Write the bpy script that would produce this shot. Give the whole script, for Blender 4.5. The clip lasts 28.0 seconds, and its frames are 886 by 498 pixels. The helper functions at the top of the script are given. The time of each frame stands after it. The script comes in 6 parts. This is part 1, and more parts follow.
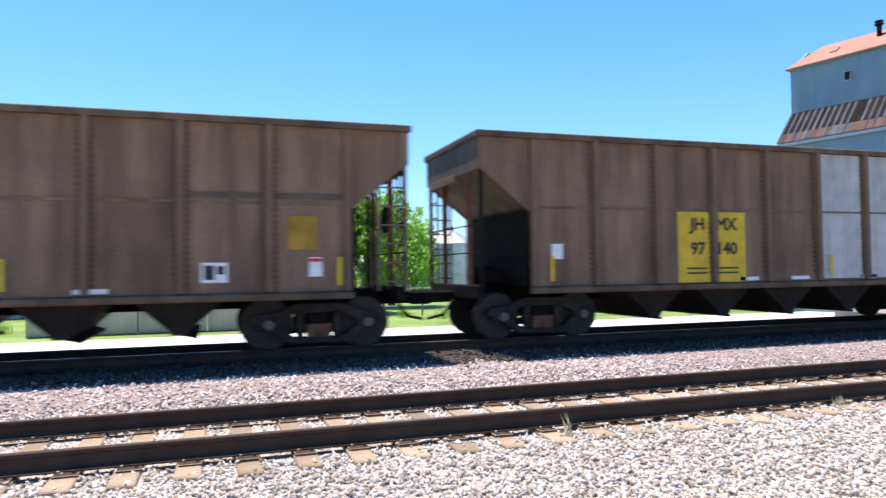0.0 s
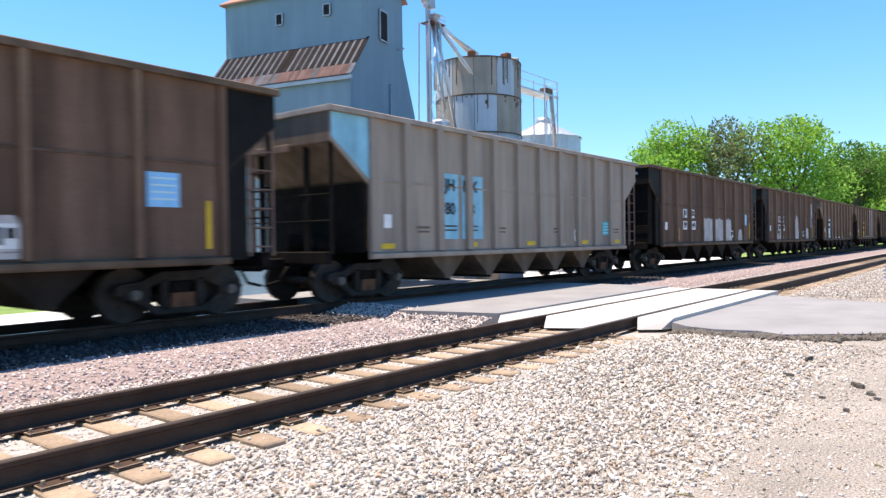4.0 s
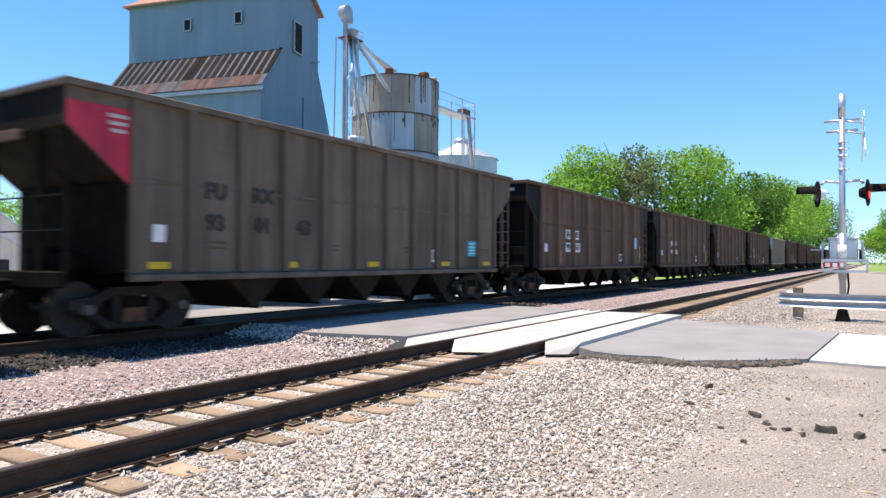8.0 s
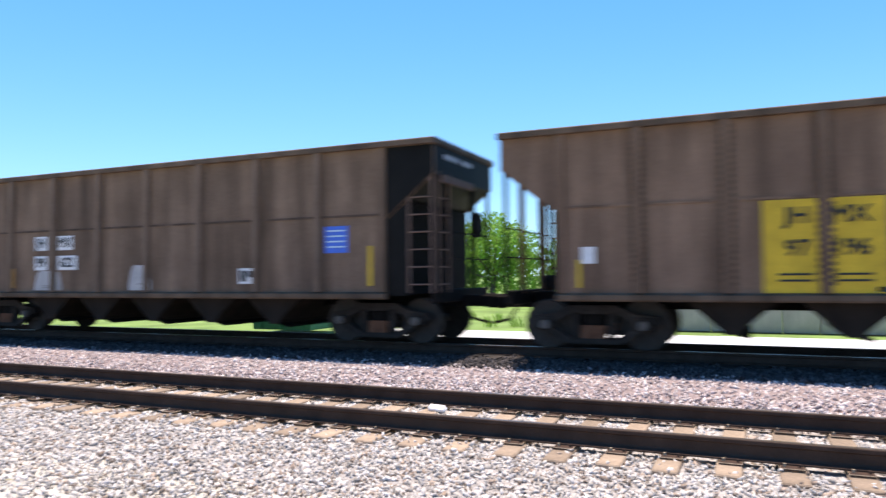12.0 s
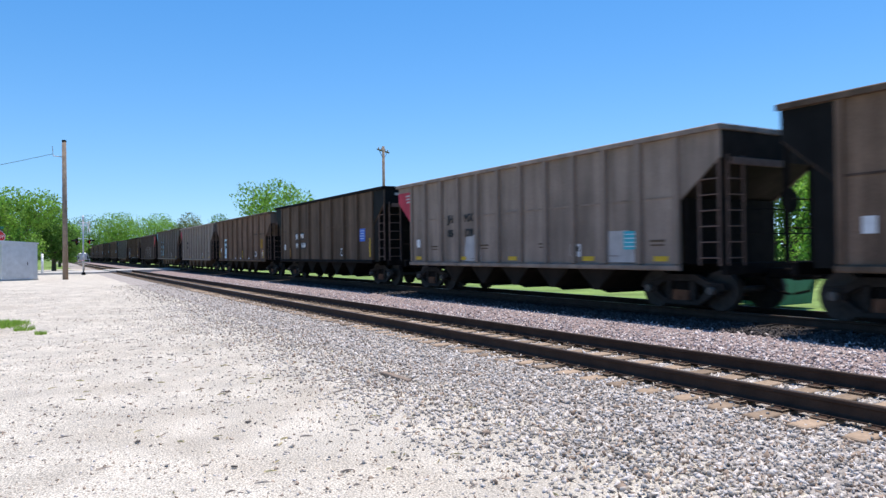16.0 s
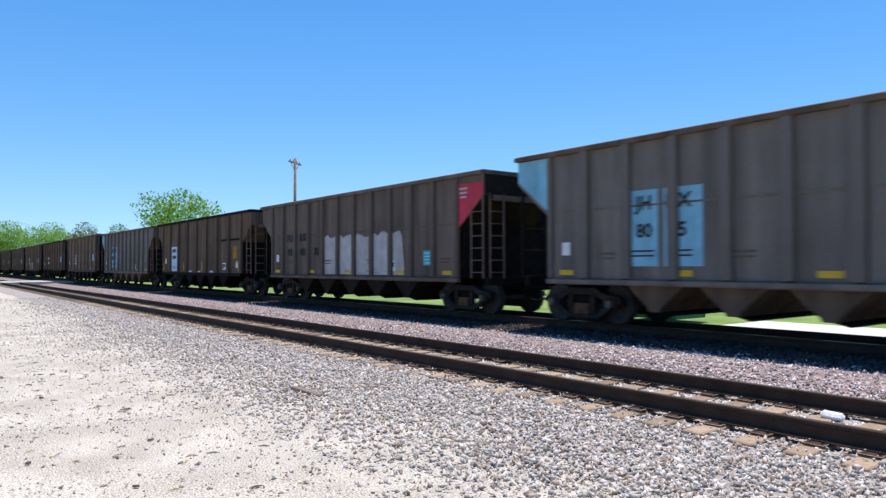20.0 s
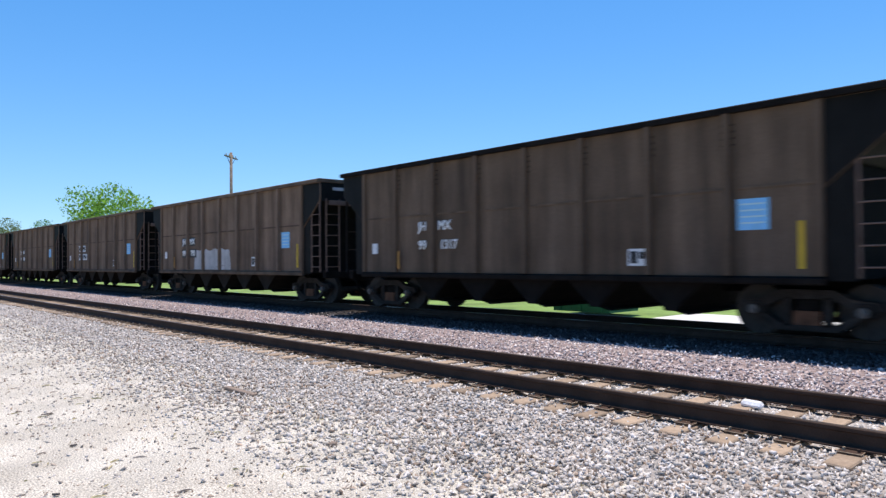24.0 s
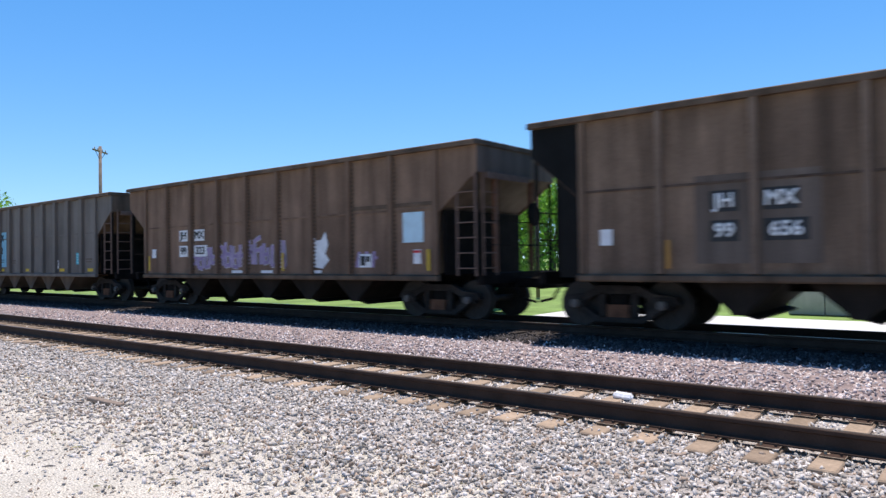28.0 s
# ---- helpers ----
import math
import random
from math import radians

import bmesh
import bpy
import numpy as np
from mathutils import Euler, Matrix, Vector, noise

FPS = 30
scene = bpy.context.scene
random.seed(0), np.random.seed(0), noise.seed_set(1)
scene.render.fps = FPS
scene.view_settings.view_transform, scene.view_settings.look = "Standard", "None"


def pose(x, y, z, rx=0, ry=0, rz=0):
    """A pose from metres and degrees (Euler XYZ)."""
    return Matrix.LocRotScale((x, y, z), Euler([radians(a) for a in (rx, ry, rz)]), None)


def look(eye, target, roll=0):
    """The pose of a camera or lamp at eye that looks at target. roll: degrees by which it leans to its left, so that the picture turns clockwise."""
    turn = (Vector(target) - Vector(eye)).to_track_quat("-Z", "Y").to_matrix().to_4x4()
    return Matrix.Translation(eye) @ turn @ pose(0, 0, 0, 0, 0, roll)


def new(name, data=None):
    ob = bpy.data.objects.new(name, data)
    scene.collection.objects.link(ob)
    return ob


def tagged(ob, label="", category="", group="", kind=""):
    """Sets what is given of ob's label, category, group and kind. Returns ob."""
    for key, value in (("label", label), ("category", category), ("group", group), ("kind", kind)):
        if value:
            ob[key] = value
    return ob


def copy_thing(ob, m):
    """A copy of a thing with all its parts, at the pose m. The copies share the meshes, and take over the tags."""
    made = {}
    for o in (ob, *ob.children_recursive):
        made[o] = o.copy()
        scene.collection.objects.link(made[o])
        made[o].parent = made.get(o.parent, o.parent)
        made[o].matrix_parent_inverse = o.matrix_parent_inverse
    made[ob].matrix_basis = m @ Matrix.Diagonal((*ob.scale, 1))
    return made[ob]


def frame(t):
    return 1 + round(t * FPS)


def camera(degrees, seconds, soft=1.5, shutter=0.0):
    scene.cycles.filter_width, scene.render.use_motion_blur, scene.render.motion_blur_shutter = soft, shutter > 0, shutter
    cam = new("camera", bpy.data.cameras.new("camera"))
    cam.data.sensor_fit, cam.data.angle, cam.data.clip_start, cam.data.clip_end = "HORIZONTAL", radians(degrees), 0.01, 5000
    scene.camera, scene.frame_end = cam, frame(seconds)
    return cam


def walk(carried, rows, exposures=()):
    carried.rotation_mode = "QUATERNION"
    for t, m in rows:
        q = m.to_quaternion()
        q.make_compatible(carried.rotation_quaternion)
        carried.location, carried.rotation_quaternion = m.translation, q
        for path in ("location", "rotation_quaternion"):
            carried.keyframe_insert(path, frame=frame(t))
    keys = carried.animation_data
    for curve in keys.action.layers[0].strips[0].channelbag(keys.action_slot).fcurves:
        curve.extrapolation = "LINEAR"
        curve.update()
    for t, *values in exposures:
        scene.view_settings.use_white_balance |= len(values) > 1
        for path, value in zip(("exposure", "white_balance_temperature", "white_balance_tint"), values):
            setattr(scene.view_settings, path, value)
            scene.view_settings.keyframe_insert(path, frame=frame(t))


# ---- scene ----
cam = camera(64.91, 28.0, soft=1.4, shutter=0.2)
PATH = [
    (0.0, pose(0.000, 0.000, 1.516, 91.72, 0.76, -18.44)),
    (0.5, pose(0.000, 0.000, 1.516, 91.37, 0.75, -27.21)),
    (1.0, pose(0.000, 0.000, 1.516, 90.94, 0.60, -35.17)),
    (1.5, pose(1.750, 0.450, 1.520, 90.34, 0.15, -37.67)),
    (2.0, pose(4.100, 1.200, 1.530, 90.86, -0.41, -41.52)),
    (2.5, pose(5.350, 1.400, 1.500, 89.74, 0.23, -45.63)),
    (3.0, pose(5.650, 1.350, 1.490, 89.74, -0.10, -49.62)),
    (3.5, pose(7.300, 1.600, 1.420, 89.55, 0.62, -50.82)),
    (5.5, pose(10.000, 2.000, 1.330, 89.27, 0.25, -55.77)),
    (6.0, pose(10.700, 2.250, 1.200, 89.60, 0.51, -58.71)),
    (6.5, pose(10.800, 2.300, 1.180, 90.49, 0.73, -59.76)),
    (7.0, pose(10.600, 2.300, 1.180, 90.67, 0.47, -60.83)),
    (7.5, pose(9.900, 2.100, 1.280, 90.78, 0.06, -60.65)),
    (8.0, pose(9.000, 1.850, 1.420, 90.87, -0.24, -58.06)),
    (8.5, pose(9.200, 2.150, 1.340, 91.18, 0.05, -54.53)),
    (9.0, pose(8.900, 2.500, 1.280, 91.85, 0.65, -43.49)),
    (9.5, pose(4.900, 1.600, 1.400, 91.77, 0.89, -35.94)),
    (10.0, pose(0.320, -0.050, 1.530, 91.22, -0.04, -35.21)),
    (10.5, pose(0.240, -0.078, 1.644, 90.93, -1.62, -27.62)),
    (11.0, pose(0.203, -0.185, 1.609, 91.37, -0.84, -11.47)),
    (11.5, pose(0.033, -0.103, 1.518, 92.20, -0.33, 7.75)),
    (12.0, pose(0.011, -0.099, 1.506, 92.21, 0.53, 23.68)),
    (12.5, pose(0.036, -0.049, 1.514, 91.66, 0.20, 34.05)),
    (13.0, pose(0.046, -0.017, 1.496, 91.04, -0.32, 42.31)),
    (13.5, pose(-0.028, -0.057, 1.512, 91.00, 0.39, 49.31)),
    (15.5, pose(-0.126, 0.030, 1.513, 90.23, 0.80, 57.55)),
    (16.0, pose(-0.152, 0.008, 1.510, 90.21, 0.74, 59.95)),
    (16.5, pose(-0.155, 0.010, 1.509, 90.67, 0.75, 61.20)),
    (17.0, pose(-0.155, 0.010, 1.515, 90.84, 0.71, 60.71)),
    (17.5, pose(-0.147, -0.016, 1.514, 90.90, 0.69, 58.93)),
    (18.0, pose(-0.133, -0.015, 1.518, 91.09, 0.66, 57.09)),
    (18.5, pose(-0.134, -0.023, 1.519, 91.09, 0.75, 55.07)),
    (19.0, pose(-0.133, -0.007, 1.519, 91.25, 0.78, 54.31)),
    (19.5, pose(-0.135, -0.019, 1.516, 91.15, 0.68, 54.07)),
    (20.0, pose(-0.110, -0.049, 1.494, 91.36, 0.20, 52.71)),
    (20.5, pose(-0.112, 0.006, 1.509, 91.05, 0.63, 51.87)),
    (21.0, pose(-0.110, 0.010, 1.510, 90.72, 0.37, 50.85)),
    (21.5, pose(-0.104, 0.015, 1.512, 90.36, 0.48, 49.70)),
    (23.5, pose(-0.079, 0.015, 1.516, 90.47, 0.68, 48.34)),
    (24.0, pose(-0.054, -0.001, 1.513, 90.95, 0.53, 47.89)),
    (24.5, pose(-0.052, -0.007, 1.517, 90.99, 0.61, 47.96)),
    (25.0, pose(-0.067, 0.007, 1.512, 91.10, 0.63, 48.73)),
    (25.5, pose(-0.058, 0.040, 1.508, 91.33, 0.57, 47.24)),
    (26.0, pose(-0.064, 0.045, 1.510, 91.55, 0.65, 44.01)),
    (26.5, pose(-0.063, 0.042, 1.506, 91.43, 0.70, 42.05)),
    (27.0, pose(-0.054, 0.058, 1.504, 90.97, 0.63, 40.86)),
    (27.5, pose(-0.044, 0.070, 1.510, 90.90, 0.77, 39.62)),
    (28.0, pose(-0.045, 0.083, 1.516, 90.81, 0.79, 38.70)),
]
walk(cam, PATH, exposures=[(0.0, 0.82, 6850, 16), (1.0, 0.7, 6800, 16), (2.0, 0.86, 7150, 15), (3.0, 0.94, 7250, 15), (6.0, 0.78, 7250, 15), (9.0, 0.66, 7150, 15), (9.5, 0.72, 7100, 16), (10.0, 0.88, 7100, 17), (11.0, 0.74, 6950, 17), (12.5, 0.7, 6850, 17), (13.5, 0.54, 6700, 16), (15.5, 0.18, 6450, 14), (28.0, 0.23, 6550, 15)])

# ---- light ----
SUN_TO = Vector((-0.40, 0.66, 3.4)).normalized()
world = bpy.data.worlds.new("sky")
scene.world = world
world.use_nodes = True
wn = world.node_tree
wn.nodes.clear()
sky = wn.nodes.new("ShaderNodeTexSky")
sky.sky_type = 'NISHITA'
sky.sun_disc = False
sky.sun_elevation = math.asin(SUN_TO.z)
sky.sun_rotation = math.atan2(SUN_TO.x, SUN_TO.y)
sky.air_density, sky.dust_density, sky.ozone_density = 1.0, 0.35, 2.5
bg = wn.nodes.new("ShaderNodeBackground")
bg.inputs["Strength"].default_value = 0.15
wo = wn.nodes.new("ShaderNodeOutputWorld")
hs = wn.nodes.new("ShaderNodeHueSaturation")
hs.inputs["Saturation"].default_value = 1.38
# a hazy sky that changes little from the horizon upwards
wc, wm, wv = wn.nodes.new("ShaderNodeTexCoord"), wn.nodes.new("ShaderNodeMapping"), wn.nodes.new("ShaderNodeVectorMath")
wm.inputs["Scale"].default_value, wm.inputs["Location"].default_value = (1, 1, 0.76), (0, 0, 0.075)
wv.operation = 'NORMALIZE'
wn.links.new(wc.outputs["Generated"], wm.inputs["Vector"])
wn.links.new(wm.outputs[0], wv.inputs[0])
wn.links.new(wv.outputs[0], sky.inputs["Vector"])
wn.links.new(sky.outputs[0], hs.inputs["Color"])
wn.links.new(hs.outputs[0], bg.inputs["Color"])
wn.links.new(bg.outputs[0], wo.inputs["Surface"])
sun = new("sun", bpy.data.lights.new("sun", 'SUN'))
sun.data.energy, sun.data.angle, sun.data.color = 4.7, radians(0.55), (1.0, 0.93, 0.82)
sun.matrix_world = look(SUN_TO * 60, (0, 0, 0))

# ---- materials ----
def shade(name, color, rough=0.8, metal=0.0, var=0.25, scale=6.0, fine=60.0, bump=0.15, streak=0.0, rand=0.0, stain=None, stain_amt=0.0, island=0.0, spec=0.3, grain=None):
    """A painted, stone, wood or metal surface: base colour varied at two scales, streaks down the height, stains, relief."""
    m = bpy.data.materials.new(name)
    m.use_nodes = True
    nt = m.node_tree
    nt.nodes.clear()
    N, Lk = nt.nodes.new, nt.links.new
    out, p = N("ShaderNodeOutputMaterial"), N("ShaderNodeBsdfPrincipled")
    Lk(p.outputs[0], out.inputs[0])
    p.inputs["Roughness"].default_value, p.inputs["Metallic"].default_value = rough, metal
    p.inputs["Specular IOR Level"].default_value = spec
    tc = N("ShaderNodeTexCoord")
    n1, n2 = N("ShaderNodeTexNoise"), N("ShaderNodeTexNoise")
    n1.inputs["Scale"].default_value, n1.inputs["Detail"].default_value = scale, 5.0
    n2.inputs["Scale"].default_value, n2.inputs["Detail"].default_value = fine, 3.0
    Lk(tc.outputs["Object"], n1.inputs["Vector"])
    Lk(tc.outputs["Object"], n2.inputs["Vector"])
    def value(a, lo, hi):
        r = N("ShaderNodeMapRange")
        r.inputs["From Min"].default_value, r.inputs["From Max"].default_value = 0.3, 0.7
        r.inputs["To Min"].default_value, r.inputs["To Max"].default_value = lo, hi
        Lk(a, r.inputs["Value"])
        return r.outputs[0]
    def times(a, b):
        r = N("ShaderNodeMath")
        r.operation = 'MULTIPLY'
        Lk(a, r.inputs[0])
        Lk(b, r.inputs[1])
        return r.outputs[0]
    f = times(value(n1.outputs[0], 1 - var, 1 + var), value(n2.outputs[0], 1 - (grain or var * 0.6), 1 + (grain or var * 0.6)))
    if streak:
        mp, n3 = N("ShaderNodeMapping"), N("ShaderNodeTexNoise")
        mp.inputs["Scale"].default_value = (2.2, 2.2, 0.25)
        n3.inputs["Scale"].default_value, n3.inputs["Detail"].default_value = 1.0, 4.0
        Lk(tc.outputs["Object"], mp.inputs["Vector"])
        Lk(mp.outputs[0], n3.inputs["Vector"])
        f = times(f, value(n3.outputs[0], 1 - streak, 1 + streak))
    if rand:
        oi, r = N("ShaderNodeObjectInfo"), N("ShaderNodeMapRange")
        r.inputs["To Min"].default_value, r.inputs["To Max"].default_value = 1 - rand, 1 + rand
        Lk(oi.outputs["Random"], r.inputs["Value"])
        f = times(f, r.outputs[0])
    if island:
        ge, r = N("ShaderNodeNewGeometry"), N("ShaderNodeMapRange")
        r.inputs["To Min"].default_value, r.inputs["To Max"].default_value = 1 - island, 1 + island
        Lk(ge.outputs["Random Per Island"], r.inputs["Value"])
        f = times(f, r.outputs[0])
    base = N("ShaderNodeRGB")
    base.outputs[0].default_value = (*color, 1)
    col = base.outputs[0]
    if stain:
        mx, n4 = N("ShaderNodeMix"), N("ShaderNodeTexNoise")
        mx.data_type = 'RGBA'
        n4.inputs["Scale"].default_value, n4.inputs["Detail"].default_value = scale * 0.45, 6.0
        Lk(tc.outputs["Object"], n4.inputs["Vector"])
        Lk(value(n4.outputs[0], -0.6 + stain_amt, 0.4 + stain_amt), mx.inputs["Factor"])
        Lk(col, mx.inputs["A"])
        mx.inputs["B"].default_value = (*stain, 1)
        mx.clamp_factor = True
        col = mx.outputs["Result"]
    sc = N("ShaderNodeVectorMath")
    sc.operation = 'SCALE'
    Lk(col, sc.inputs[0])
    Lk(f, sc.inputs["Scale"])
    Lk(sc.outputs[0], p.inputs["Base Color"])
    if bump:
        b = N("ShaderNodeBump")
        b.inputs["Strength"].default_value, b.inputs["Distance"].default_value = bump, 0.02
        Lk(n2.outputs[0], b.inputs["Height"])
        Lk(b.outputs[0], p.inputs["Normal"])
    return m


def glow(name, color, strength):
    m = shade(name, color, 0.4)
    p = m.node_tree.nodes["Principled BSDF"]
    p.inputs["Emission Color"].default_value, p.inputs["Emission Strength"].default_value = (*color, 1), strength
    return m


BROWN = shade("brown_car_paint", (0.185, 0.116, 0.078), 0.75, 0.0, 0.16, 0.9, 30, 0.05, 0.38, 0.04, (0.125, 0.078, 0.058), 0.1, spec=0.1)
UMBER = shade("umber_car_paint", (0.126, 0.076, 0.054), 0.75, 0.0, 0.16, 0.9, 30, 0.05, 0.38, 0.04, (0.09, 0.058, 0.045), 0.1, spec=0.1)
DUSTY = shade("dusty_brown_car_paint", (0.172, 0.113, 0.077), 0.75, 0.0, 0.2, 0.9, 30, 0.05, 0.42, 0.05, (0.105, 0.072, 0.055), 0.12, spec=0.1)
# posts a tone paler than the side sheets
PALEPOST = shade("pale_post_paint", (0.205, 0.14, 0.1), 0.75, 0, 0.2, 0.9, 30, 0.05, 0.3, 0, (0.16, 0.11, 0.08), 0.05, spec=0.1)
PALETAUPE = shade("pale_taupe_car_paint", (0.27, 0.207, 0.165), 0.75, 0, 0.14, 0.8, 30, 0.04, 0.32, 0.03, (0.17, 0.125, 0.1), 0.1, spec=0.1)
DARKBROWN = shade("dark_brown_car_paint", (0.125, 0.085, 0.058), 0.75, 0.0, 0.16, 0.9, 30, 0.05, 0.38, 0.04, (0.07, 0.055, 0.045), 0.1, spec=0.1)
GREYDARK = shade("sooty_aluminium", (0.155, 0.13, 0.11), 0.65, 0.1, 0.12, 0.8, 30, 0.04, 0.3, 0.03, (0.12, 0.1, 0.085), 0.1)
GREY = shade("dusty_aluminium", (0.29, 0.23, 0.185), 0.6, 0.1, 0.08, 0.8, 30, 0.04, 0.24, 0.03, (0.25, 0.22, 0.19), 0.1)
TAUPE = shade("taupe_car_paint", (0.137, 0.104, 0.083), 0.7, 0.0, 0.12, 0.8, 30, 0.04, 0.32, 0.03, (0.115, 0.09, 0.073), 0.1, spec=0.1)
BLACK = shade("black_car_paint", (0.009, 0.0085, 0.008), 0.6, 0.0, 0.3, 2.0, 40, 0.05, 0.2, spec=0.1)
TRUCKDUST = shade("dusty_truck_steel", (0.036, 0.029, 0.025), 0.85, 0.0, 0.4, 5, 40, 0.15, 0.3, spec=0.15)
CAPSTEEL = shade("worn_bearing_cap", (0.16, 0.14, 0.125), 0.6, 0.2, 0.3, 6, 50, 0.1)
SMUDGE = shade("sooty_seam_smudge", (0.1, 0.067, 0.05), 0.85, 0, 0.35, 2.5, 30, 0.05, 0.4, spec=0.1)
DULLYELLOW = shade("dirty_ochre_sheet", (0.34, 0.19, 0.035), 0.8, 0, 0.3, 3, 40, 0.0, 0.3, spec=0.1)
# brown darkened for the shade under the cars; taupe ends use it too
BAY = shade("shade_dark_brown", (0.024, 0.018, 0.014), 0.85, 0, 0.3, 2, 40, 0.05, 0.2, spec=0.1)
LADDERPAINT = shade("rusty_ladder_paint", (0.17, 0.11, 0.085), 0.8, 0, 0.25, 5, 50, 0.1)
# black steel tone, lowered further to paint shade below the cars and in their ends
NEARBLACK = shade("near_black_steel", (0.011, 0.009, 0.008), 0.85, 0.0, 0.35, 4.0, 50, 0.15, 0.2, spec=0.1)
RUST = shade("rusty_steel", (0.16, 0.075, 0.045), 0.85, 0.0, 0.3, 5.0, 60, 0.2, spec=0.1)
WHEEL = shade("wheel_steel", (0.042, 0.034, 0.029), 0.65, 0.2, 0.3, 6.0, 60, 0.1)
COAL = shade("coal", (0.02, 0.02, 0.022), 0.5, 0.0, 0.4, 4.0, 14, 1.0, spec=0.1)
WHITE = shade("white_decal", (0.72, 0.72, 0.72), 0.6, 0, 0.12, 5, 60, 0.0)
PATCH = shade("pale_worn_patch", (0.43, 0.41, 0.40), 0.7, 0, 0.15, 3, 40, 0.0, 0.2)
YELLOW = shade("yellow_paint", (0.62, 0.40, 0.03), 0.6, 0, 0.15, 4, 50, 0.0, 0.15)
ORANGE = shade("orange_reflector", (0.45, 0.22, 0.05), 0.6, 0, 0.2, 4, 50, 0.0)
PANELBLUE = shade("weathered_blue_panel", (0.2, 0.45, 0.57), 0.7, 0, 0.15, 2.5, 40, 0.0, 0.2)
SKYBLUE = shade("sky_blue_decal", (0.22, 0.52, 0.80), 0.6, 0, 0.1, 4, 50, 0.0)
PALEBLUE = shade("pale_blue_decal", (0.50, 0.68, 0.75), 0.6, 0, 0.1, 4, 50, 0.0)
ROYAL = shade("royal_blue_decal", (0.06, 0.16, 0.62), 0.6, 0, 0.1, 4, 50, 0.0)
TEAL = shade("teal_decal", (0.04, 0.42, 0.50), 0.6, 0, 0.1, 4, 50, 0.0)
RED = shade("red_corner_paint", (0.50, 0.03, 0.06), 0.6, 0, 0.15, 2, 50, 0.0, 0.15)
PURPLE = shade("violet_spray_paint", (0.30, 0.22, 0.36), 0.7, 0, 0.3, 3, 40, 0.0)
STENCIL = shade("faded_grey_stencil", (0.24, 0.22, 0.21), 0.7, 0, 0.2, 5, 50, 0.0)
LETTER = shade("black_lettering", (0.03, 0.03, 0.03), 0.6, 0, 0.2, 5, 50, 0.0)
PALE = shade("pale_lettering", (0.80, 0.80, 0.78), 0.6, 0, 0.1, 5, 50, 0.0)

RAILSIDE = shade("brown_rail_steel", (0.058, 0.036, 0.027), 0.7, 0.1, 0.25, 3, 60, 0.1, spec=0.1)
# main line ties: the train's shade is put into this dark wood
DARKTIE = shade("shadow_dark_tie_wood", (0.05, 0.042, 0.037), 0.9, 0, 0.3, 3, 25, 0.3, spec=0.1)
RAILTOP = shade("worn_rail_head", (0.20, 0.165, 0.14), 0.3, 0.7, 0.15, 2, 60, 0.03)
TIE = shade("weathered_tie_wood", (0.29, 0.215, 0.15), 0.9, 0, 0.25, 3, 25, 0.4, 0, 0.3, (0.27, 0.19, 0.125), 0.0)
PLATE = shade("rusty_tie_plate", (0.40, 0.31, 0.21), 0.85, 0, 0.25, 8, 60, 0.2, 0, 0.2)
BALLAST = shade("grey_ballast_bed", (0.36, 0.325, 0.295), 0.95, 0, 0.3, 14, 30, 1.0)
# bed and stones darkened to paint the train's shadow along the main line
DARKBED = shade("shadow_dark_ballast", (0.045, 0.04, 0.038), 0.95, 0, 0.4, 10, 30, 1.0)
DARKSTONE = shade("shadow_dark_stone", (0.07, 0.062, 0.06), 0.9, 0, 0.3, 14, 60, 0.2, 0, 0, None, 0, 0.6, spec=0.1)
TINPINK = shade("rust_pink_tin", (0.115, 0.07, 0.065), 0.75, 0.1, 0.25, 2, 30, 0.1, 0.2, 0.25, spec=0.1)
PINKBED = shade("pink_ballast_bed", (0.27, 0.21, 0.20), 0.95, 0, 0.3, 14, 30, 1.0)
STONE = shade("grey_ballast_stone", (0.455, 0.415, 0.37), 0.9, 0, 0.2, 14, 60, 0.2, 0, 0, None, 0, 0.5)
PALESTONE = shade("pale_ballast_stone", (0.6, 0.56, 0.525), 0.85, 0, 0.15, 14, 60, 0.2, 0, 0, None, 0, 0.25)
BROWNSTONE = shade("brown_ballast_stone", (0.34, 0.26, 0.2), 0.9, 0, 0.2, 14, 60, 0.2, 0, 0, None, 0, 0.4)
ROSESTONE = shade("rosy_pale_stone", (0.62, 0.555, 0.535), 0.85, 0, 0.15, 14, 60, 0.2, 0, 0, None, 0, 0.25)
PINKSTONE = shade("pink_ballast_stone", (0.42, 0.345, 0.33), 0.85, 0, 0.2, 14, 60, 0.2, 0, 0, None, 0, 0.45)
GRAVEL = shade("pale_gravel", (0.55, 0.507, 0.43), 0.95, 0, 0.16, 1.3, 60, 1.0, 0, 0, (0.42, 0.365, 0.29), 0.06, grain=0.6)
ROADSIDE = shade("roadside_gravel", (0.30, 0.265, 0.23), 0.95, 0, 0.15, 1.1, 48, 1.0, 0, 0, (0.23, 0.2, 0.175), 0.0, grain=0.4)
